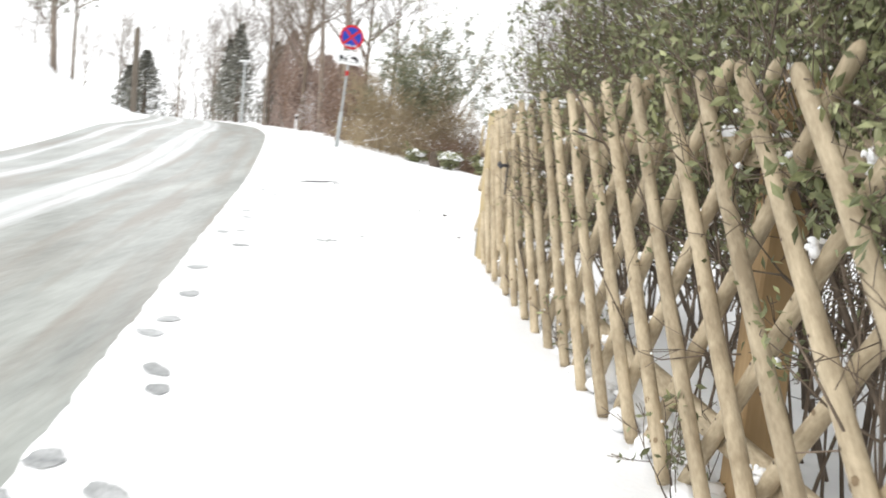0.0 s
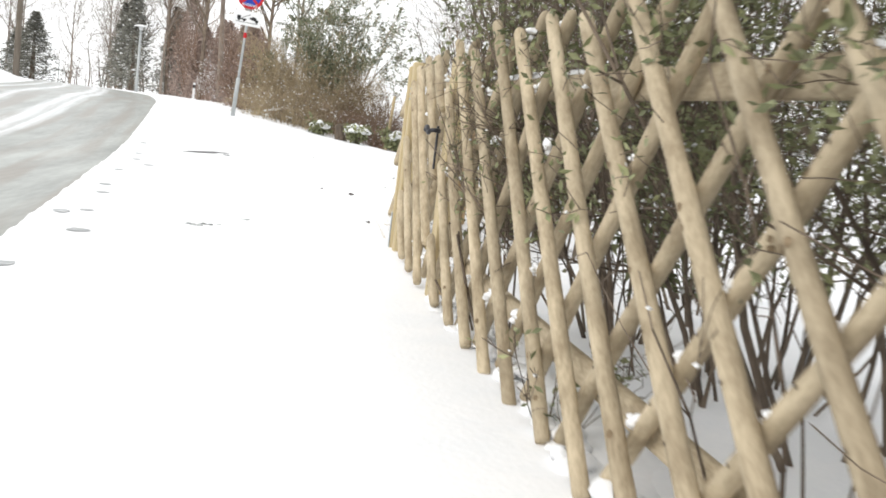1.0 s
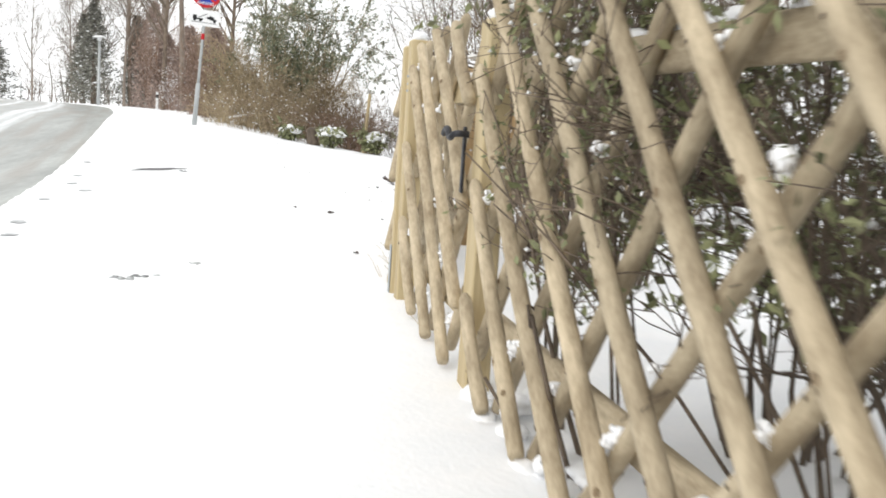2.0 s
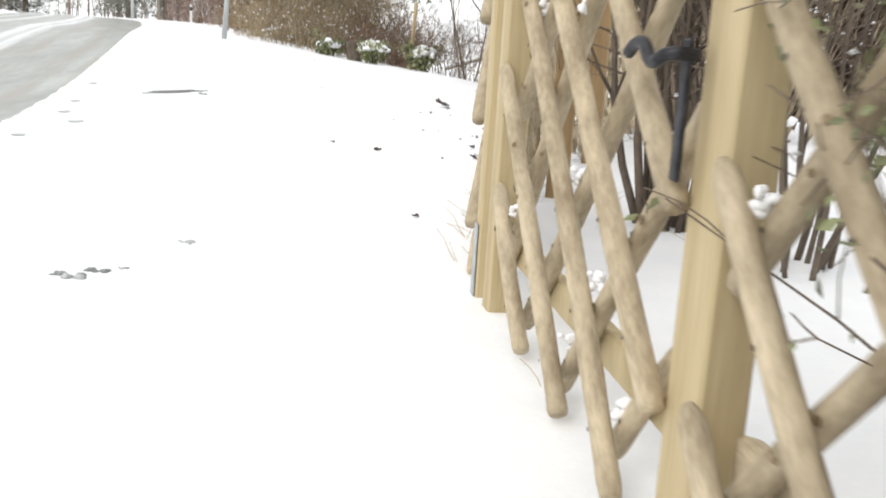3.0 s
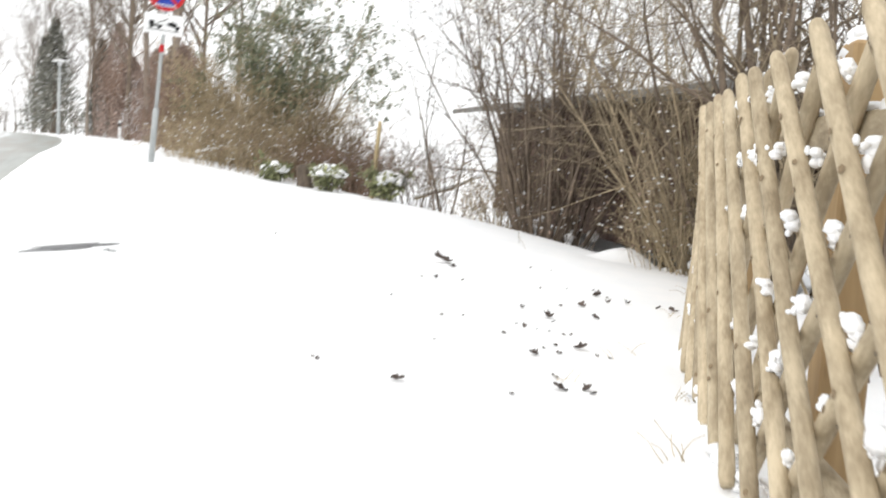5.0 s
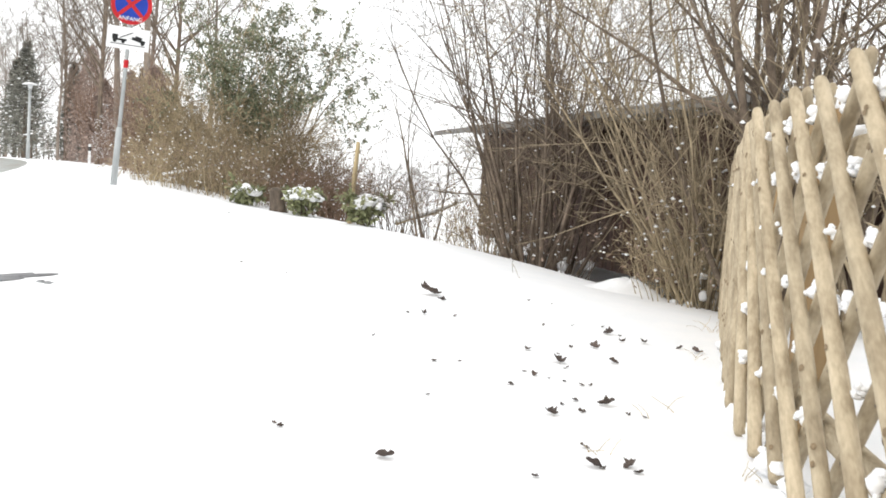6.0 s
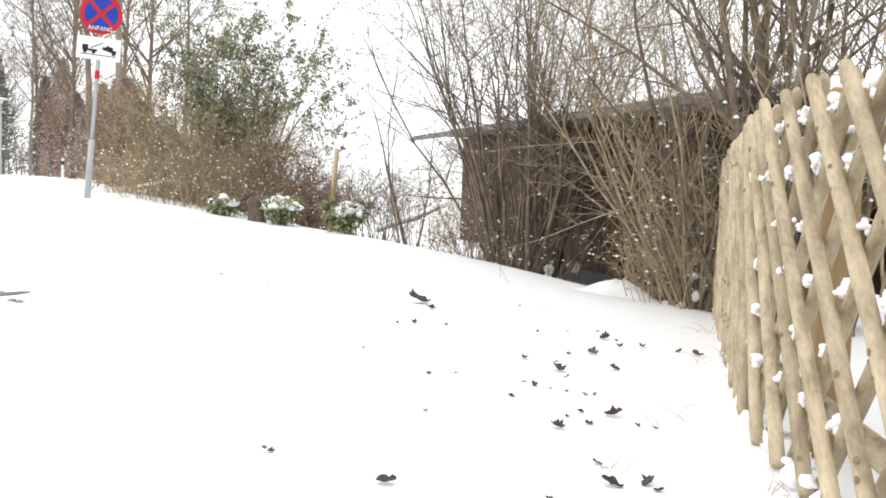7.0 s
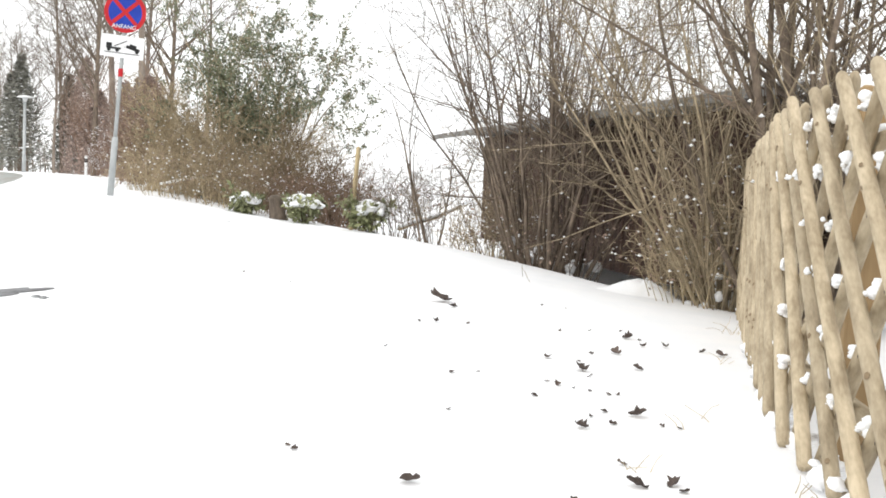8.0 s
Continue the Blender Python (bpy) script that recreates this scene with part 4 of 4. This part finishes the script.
# ---- shed ----
def shed():
    a, b = Vector((3.65, 26.8, 0)), Vector((4.15, 17.0, 0))
    d = b - a
    S = d.length
    ang = math.degrees(math.atan2(d.y, d.x))
    z0 = -0.18
    s = thing("garden_shed", "dark-stained wooden garden shed with grey overhanging roof", "shed", (a.x, a.y, z0), ang)
    n = int(S / 0.145)
    me = bm_mesh("board", box(0.138, 0.024, 1.80, 0.003), SHEDW)
    for i in range(n):
        part("board", me, s, pose(0.07 + i * 0.145, 0.006 * (i % 2), 0))
    part("end_wall", bm_mesh("end_wall", box(0.03, 2.4, 1.8, 0.003), SHEDW), s, pose(0, 1.22, 0))
    part("inner_wall", bm_mesh("inner_wall", box(S, 0.03, 1.8, 0.003), SHEDW), s, pose(S / 2, 0.05, 0))
    part("back_wall", bm_mesh("back_wall", box(S, 0.03, 1.8, 0.003), SHEDW), s, pose(S / 2, 2.4, 0))
    roof = part("roof", bm_mesh("roof", box(S + 0.5, 3.2, 0.07, 0.01), ROOFM), s, pose(S / 2, 1.2, 1.83), "grey roofing felt on overhanging boards")
    part("fascia", bm_mesh("fascia", box(S + 2.6, 0.03, 0.09, 0.004), ROOFM), s, pose(S / 2 - 1.0, -0.42, 1.81), "grey fascia board")
    part("snow_layer", bm_mesh("snow_layer", box(S + 0.4, 3.0, 0.05, 0.015), SNOW), roof, pose(0, 0.0, 0.068), "thin layer of snow")


shed()


# ---- street furniture ----
def no_stopping_sign():
    x, y = -2.5, 25.0
    z = zat(x, y)
    s = new("road_sign")
    s.matrix_basis = pose(x, y, z - 0.05, 0, 3.4, 0)
    tagged(s, "round no-stopping sign with tow-away plate on leaning grey pole", "road sign")
    v, f = lathe([(0.030, 0.8), (0.030, 3.05), (0.02, 3.07)], 14)
    part("pole", mesh_of("pole", v, f, STEEL, True), s)
    v, f = lathe([(0.048, 0), (0.048, 0.86), (0.042, 0.92), (0.031, 0.93)], 14)
    part("sleeve", mesh_of("sleeve", v, f, STEEL, True), s, label="wider grey ground sleeve")
    v, f = lathe([(0.036, 0), (0.037, 0.01), (0.037, 0.11), (0.036, 0.12)], 14)
    part("sticker", mesh_of("sticker", v, f, RED, True), s, pose(0, 0, 1.83), "small red sticker round the pole")
    turn = pose(0, 0, 0, 90, 0, 8)

    face = part("disc", mesh_of("disc", *lathe([(0.296, -0.006), (0.30, -0.003), (0.30, 0.006)], 48), RED), s, pose(0, -0.045, 2.78) @ turn, "red-rimmed round disc")
    part("blue_field", mesh_of("blue_field", *lathe([(0.238, 0.006), (0.238, 0.0085)], 48), BLUE), face, label="blue field")
    for a in (45, -45):
        part("red_bar", bm_mesh("red_bar", box(0.47, 0.055, 0.004, 0), RED), face, pose(0, 0, 0.008 + (0.0015 if a > 0 else 0), 0, 0, a), "diagonal red bar")
    txt = bpy.data.curves.new("lettering", 'FONT')
    txt.body, txt.size, txt.align_x, txt.align_y, txt.extrude = "ANFANG", 0.085, 'CENTER', 'CENTER', 0.001
    tmp = bpy.data.objects.new("lettering", txt)
    me = bpy.data.meshes.new_from_object(tmp)
    bpy.data.objects.remove(tmp)
    me.materials.append(WHITE)
    part("lettering", me, face, pose(0, -0.215, 0.0135), "white capital letters")
    plate = part("plate", bm_mesh("plate", box(0.62, 0.33, 0.006, 0.002, False), WHITE), s, pose(0, -0.045, 2.27) @ turn, "white rectangular plate")
    # tow truck drawn in flat black shapes
    for nm, sx, sy, px, py, rz in (("truck_bed", 0.20, 0.03, -0.12, -0.03, 0), ("truck_cab", 0.08, 0.075, -0.19, 0.005, 0), ("crane_arm", 0.20, 0.012, -0.03, 0.045, 28),
                                   ("towed_car", 0.20, 0.045, 0.15, -0.01, -14), ("car_roof", 0.10, 0.04, 0.15, 0.025, -14), ("ground_line", 0.50, 0.010, 0, -0.095, 0)):
        part("pictogram", bm_mesh(nm, box(sx, sy, 0.003, 0, False), BLACK), plate, pose(px, py, 0.0048, 0, 0, rz))
    for px, py in ((-0.19, -0.055), (-0.07, -0.055), (0.21, -0.055)):
        part("pictogram", mesh_of("wheel", *lathe([(0.027, 0), (0.027, 0.003)], 14), BLACK), plate, pose(px, py, 0.0045))
    for zz in (2.27, 2.68, 2.9):
        part("clamp", bm_mesh("clamp", box(0.08, 0.07, 0.025, 0.004, False), STEEL), s, pose(0, -0.01, zz))


no_stopping_sign()


def street_lamp(x, y, h):
    s = thing("street_lamp", "grey mushroom-headed street lamp beside the road", "street lamp", (x, y, zat(x, y)), 0, "street lamps")
    part("pole", mesh_of("pole", *lathe([(0.11, 0), (0.11, 0.9), (0.09, 0.95), (0.08, h - 0.35)], 12), STEEL, True), s)
    part("glass", mesh_of("glass", *lathe([(0.06, 0), (0.11, 0.06), (0.16, 0.26)], 16), GLASSW, True), s, pose(0, 0, h - 0.37), "opal glass body")
    part("hat", mesh_of("hat", *lathe([(0.44, 0), (0.45, 0.02), (0.30, 0.10), (0.05, 0.14)], 20), WHITE, True), s, pose(0, 0, h - 0.12), "wide snow-white hat")


for x, y, h in ((-13.45, 70, 4.35), (-46, 173, 4.3), (-56, 176, 4.3)):
    street_lamp(x, y, h)


def delineator(x, y):
    s = thing("delineator", "white roadside marker post with black band", "marker post", (x, y, zat(x, y)), 10)
    part("body", bm_mesh("body", box(0.12, 0.08, 0.86, 0.02), WHITE), s)
    part("band", bm_mesh("band", box(0.124, 0.084, 0.2, 0.02), BLACK), s, pose(0, 0, 0.56), "black band")


delineator(-7.35, 53)


def utility_pole(x, y, h):
    s = thing("utility_pole", "weathered wooden utility pole on the bank", "utility pole", (x, y, zat(x, y) - 0.2))
    part("shaft", mesh_of("shaft", *lathe([(0.17, 0), (0.14, h), (0.10, h + 0.05)], 12), POLEW, True), s)


utility_pole(-16.2, 54, 4.6)


def stake(x, y):
    s = thing("stake", "thin pale wooden stake in the snow", "stake", (x, y, zat(x, y) - 0.05))
    part("shaft", mesh_of("shaft", *lathe([(0.035, 0), (0.032, 1.2), (0.018, 1.24)], 8), SAWN, True), s, pose(0, 0, 0, 0, 3, 0))


stake(1.0, 23.5)


# ---- small things on the snow ----
def dead_leaf(x, y, size, rs, curl=1.0):
    """A curled dry leaf lying on the snow."""
    v, f = [], []
    n = 7
    curl, twist = curl * rs.uniform(0.5, 1.3), rs.uniform(-0.6, 0.6)
    for i in range(n):
        t = i / (n - 1)
        w = math.sqrt(math.sin(math.pi * min(0.95, t * 0.87 + 0.07))) * 0.36 * rs.uniform(0.55, 1.25)
        for s in (-1, -0.5, 0, 0.5, 1):
            v.append(((t - 0.5) * 0.9, s * w, 0.05 + curl * 0.9 * (s * w) ** 2 * 2 + 0.3 * curl * (t - 0.45) ** 2 + twist * s * w * t * 0.7 + rs.uniform(0, 0.08)))
    for i in range(n - 1):
        for k in range(4):
            o = i * 5 + k
            f.append((o, o + 1, o + 6, o + 5))
    nb = len(v)
    v += [(a, b, c - 0.03) for a, b, c in v]
    f += [tuple(nb + q for q in reversed(p)) for p in f]
    me = mesh_of("fallen_leaf", v, f, DEAD, True)
    ob = tagged(new("fallen_leaf", me), "curled dark brown fallen leaf on the snow", "leaf", "fallen leaves")
    ob.matrix_basis = pose(x, y, zat(x, y) + 0.08 * size, rs.uniform(-20, 20), rs.uniform(-22, 8), rs.uniform(0, 360)) @ Matrix.Scale(size, 4)


LEAVES = [(0.92, 11.92), (1.00, 13.44), (1.06, 13.39), (1.23, 13.67), (1.185, 13.30), (1.23, 13.30), (0.83, 13.21), (0.97, 12.90), (0.84, 12.22),
          (-0.21, 12.33), (-0.19, 12.28), (0.41, 12.91), (0.55, 13.58), (0.68, 13.62), (0.92, 14.98), (1.69, 16.07), (1.51, 15.06), (1.85, 16.03),
          (1.21, 12.78), (1.27, 12.75), (-0.41, 17.0), (-0.68, 22.37), (-1.05, 23.67), (-0.07, 16.52), (0.32, 14.1), (0.56, 11.84), (1.05, 12.98),
          (1.02, 12.79), (1.45, 14.3), (1.75, 15.2), (2.0, 15.0), (1.99, 15.3), (0.23, 9.6), (0.62, 14.95), (1.3, 14.05), (0.97, 13.5), (1.12, 13.35)]
BIG = [(0.91, 15.87, 0.19), (0.95, 15.62, 0.07), (1.23, 13.81, 0.085), (1.17, 12.92, 0.08), (0.87, 12.71, 0.062), (0.79, 11.97, 0.075), (0.92, 11.99, 0.058),
       (0.12, 11.97, 0.065), (1.62, 14.39, 0.07), (1.93, 15.01, 0.07), (1.57, 13.94, 0.062), (2.36, 14.63, 0.075), (2.30, 14.75, 0.05), (1.92, 14.75, 0.05),
       (2.09, 14.81, 0.055), (1.14, 14.08, 0.055), (0.72, 14.94, 0.06), (0.99, 16.1, 0.05)]
rl = random.Random(77)
for x, y in LEAVES:
    dead_leaf(x, y, rl.uniform(0.022, 0.04), rl)
for x, y, s in BIG:
    dead_leaf(x, y, s, rl, 1.5)


def blob_patch(name, label, category, x, y, rx, ry_, rz, material, group="", rough=0.25, rise=0.006, seed=0):
    """A thin irregular patch that lies in the snow."""
    rs = random.Random(seed)
    n = 22
    v, f = [(0, 0, rise)], []
    ph = [rs.uniform(0, 6.28) for _ in range(4)]
    for ring, k in ((0.6, 1.0), (1.0, 0.0)):
        for i in range(n):
            a = 2 * math.pi * i / n
            w = 1 + rough * (0.5 * math.sin(2 * a + ph[0]) + 0.35 * math.sin(3 * a + ph[1]) + 0.3 * math.sin(5 * a + ph[2]) + 0.2 * math.sin(9 * a + ph[3]))
            px, py = rx * ring * w * math.cos(a), ry_ * ring * w * math.sin(a)
            v.append((px, py, rise * k))
    for i in range(n):
        j = (i + 1) % n
        f.append((0, 1 + i, 1 + j))
        f.append((1 + i, 1 + n + i, 1 + n + j, 1 + j))
    c, s = math.cos(radians(rz)), math.sin(radians(rz))
    vw = []
    for px, py, pz in v:
        qx, qy = c * px - s * py, s * px + c * py
        vw.append((qx, qy, pz + zat(x + qx, y + qy) - zat(x, y) + 0.004))
    ob = tagged(new(name, mesh_of(name, vw, f, material, True)), label, category, group)
    ob.location = (x, y, zat(x, y))
    return ob


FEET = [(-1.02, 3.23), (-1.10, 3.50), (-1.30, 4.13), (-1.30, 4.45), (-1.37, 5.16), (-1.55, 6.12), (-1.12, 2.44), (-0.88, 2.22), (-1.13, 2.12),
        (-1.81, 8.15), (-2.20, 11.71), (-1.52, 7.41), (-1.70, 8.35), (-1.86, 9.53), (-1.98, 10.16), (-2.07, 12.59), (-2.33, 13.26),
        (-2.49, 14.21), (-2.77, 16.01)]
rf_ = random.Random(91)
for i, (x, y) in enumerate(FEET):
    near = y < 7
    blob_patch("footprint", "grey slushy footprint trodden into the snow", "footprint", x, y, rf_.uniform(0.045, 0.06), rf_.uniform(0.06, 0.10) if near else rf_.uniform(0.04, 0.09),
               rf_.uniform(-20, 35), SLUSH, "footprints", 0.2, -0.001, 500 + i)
blob_patch("bare_patch", "bare wet asphalt patch melted free of snow", "wet patch", -1.83, 15.42, 0.40, 0.11, 48, WETASP, "", 0.45, 0.004, 600)


def snow_clod(x, y, s, seed):
    rs = random.Random(seed)
    V, F = [], []
    for _ in range(7):
        clump(V, F, (rs.uniform(-s, s) * 0.9, rs.uniform(-s, s) * 0.6, s * 0.03), s * rs.uniform(0.2, 0.65), s * rs.uniform(0.2, 0.5), s * rs.uniform(0.12, 0.32), rs)
    ob = tagged(new("slush_clod", mesh_of("slush_clod", V, F, SLUSH, True)), "grey lump of dirty snow on the pavement", "snow lump", "dirty snow lumps")
    ob.location = (x, y, zat(x, y))


for i, (x, y, s) in enumerate(((-0.95, 8.26, 0.045), (-0.90, 8.33, 0.035), (-0.69, 8.80, 0.032), (-1.0, 8.28, 0.03), (-0.83, 8.38, 0.018), (-1.55, 15.35, 0.05))):
    snow_clod(x, y, s, 700 + i)


def grass_tuft(x, y, n, h, seed):
    rs = random.Random(seed)
    V, F = [], []
    for _ in range(n):
        a = rs.uniform(0, 6.283)
        b = Vector((rs.uniform(-0.05, 0.05), rs.uniform(-0.05, 0.05), -0.01))
        d = Vector((0.8 * math.cos(a), 0.8 * math.sin(a), 1))
        shoot(V, F, rs, b, d, h * rs.uniform(0.6, 1.2), 0.0022, 3, [], (), 0.25, -0.15, 3)
    ob = tagged(new("grass_tuft", mesh_of("grass_tuft", V, F, TWIGO)), "few dry grass blades sticking out of the snow", "grass", "grass tufts", "stuff")
    ob.location = (x, y, zat(x, y))


for i, (x, y, n, h) in enumerate(((1.25, 12.8, 2, 0.16), (1.45, 12.9, 2, 0.14), (0.86, 12.16, 5, 0.09), (0.45, 9.2, 5, 0.17), (0.53, 9.6, 5, 0.16), (0.38, 8.7, 4, 0.15),
                                  (0.62, 10.2, 8, 0.18), (0.9, 11.0, 6, 0.15), (2.25, 14.4, 4, 0.12), (1.3, 11.9, 5, 0.12), (0.45, 7.4, 5, 0.15), (2.9, 15.6, 8, 0.2),
                                  (1.5, 9.2, 6, 0.2), (1.3, 10.2, 6, 0.2))):
    grass_tuft(x, y, n, h, 800 + i)

# snow heaped along the foot of the fence
def snow_heap(x, y, rx, ry_, h, seed, label):
    """A soft mound that runs out into the snow around it."""
    rs = random.Random(seed)
    ph = [rs.uniform(0, 6.28) for _ in range(4)]
    n, rings = 22, 7
    v, f = [(0, 0, h)], []
    for k in range(1, rings + 1):
        q = k / rings
        for i in range(n):
            a = 2 * math.pi * i / n
            w = 1 + 0.16 * math.sin(2 * a + ph[0]) + 0.12 * math.sin(3 * a + ph[1]) + 0.06 * math.sin(7 * a + ph[2])
            px, py = rx * q * w * math.cos(a), ry_ * q * w * math.sin(a)
            z = h * (0.5 + 0.5 * math.cos(math.pi * q)) * (1 + 0.12 * math.sin(5 * a + ph[3] + 4 * q))
            v.append((px, py, z + zat(x + px, y + py) - zat(x, y) - (0.010 if k == rings else 0)))
    for i in range(n):
        f.append((0, 1 + i, 1 + (i + 1) % n))
    for k in range(rings - 1):
        for i in range(n):
            j = (i + 1) % n
            f.append((1 + k * n + i, 1 + (k + 1) * n + i, 1 + (k + 1) * n + j, 1 + k * n + j))
    ob = tagged(new("snow_mound", mesh_of("snow_mound", v, f, SNOW, True)), label, "snow heap", "snow heaps")
    ob.location = (x, y, zat(x, y))


rh = random.Random(55)
for i in range(16):
    y = 0.4 + i * 0.42
    snow_heap(0.875 - 0.0654 * y + rh.uniform(0.16, 0.3), y, rh.uniform(0.09, 0.16), rh.uniform(0.2, 0.36), rh.uniform(0.03, 0.07), 900 + i,
              "soft snow heap at the foot of the fence")
snow_heap(3.05, 17.6, 0.36, 0.4, 0.13, 950, "larger snow heap between the shrubs by the shed")


# ---- far wood beyond the crest ----
def far_wood():
    rs = random.Random(970)
    V, F = [], []
    for _ in range(150):
        y = rs.uniform(120, 210)
        x = float(edge_x(y)) + rs.choice((rs.uniform(6, 40), rs.uniform(-45, -9)))
        shoot(V, F, rs, Vector((x, y, zat(x, y))), Vector((rs.uniform(-0.2, 0.2), 0, 1)), rs.uniform(3, 9), 0.10, 0, [], (7, 5, 2), 0.15, 0.06, 4, 0.8, 0.014)
    tagged(new("far_wood", mesh_of("far_wood", V, F, BARK)), "far leafless wood and scrub beyond the road", "wood", kind="stuff")


far_wood()
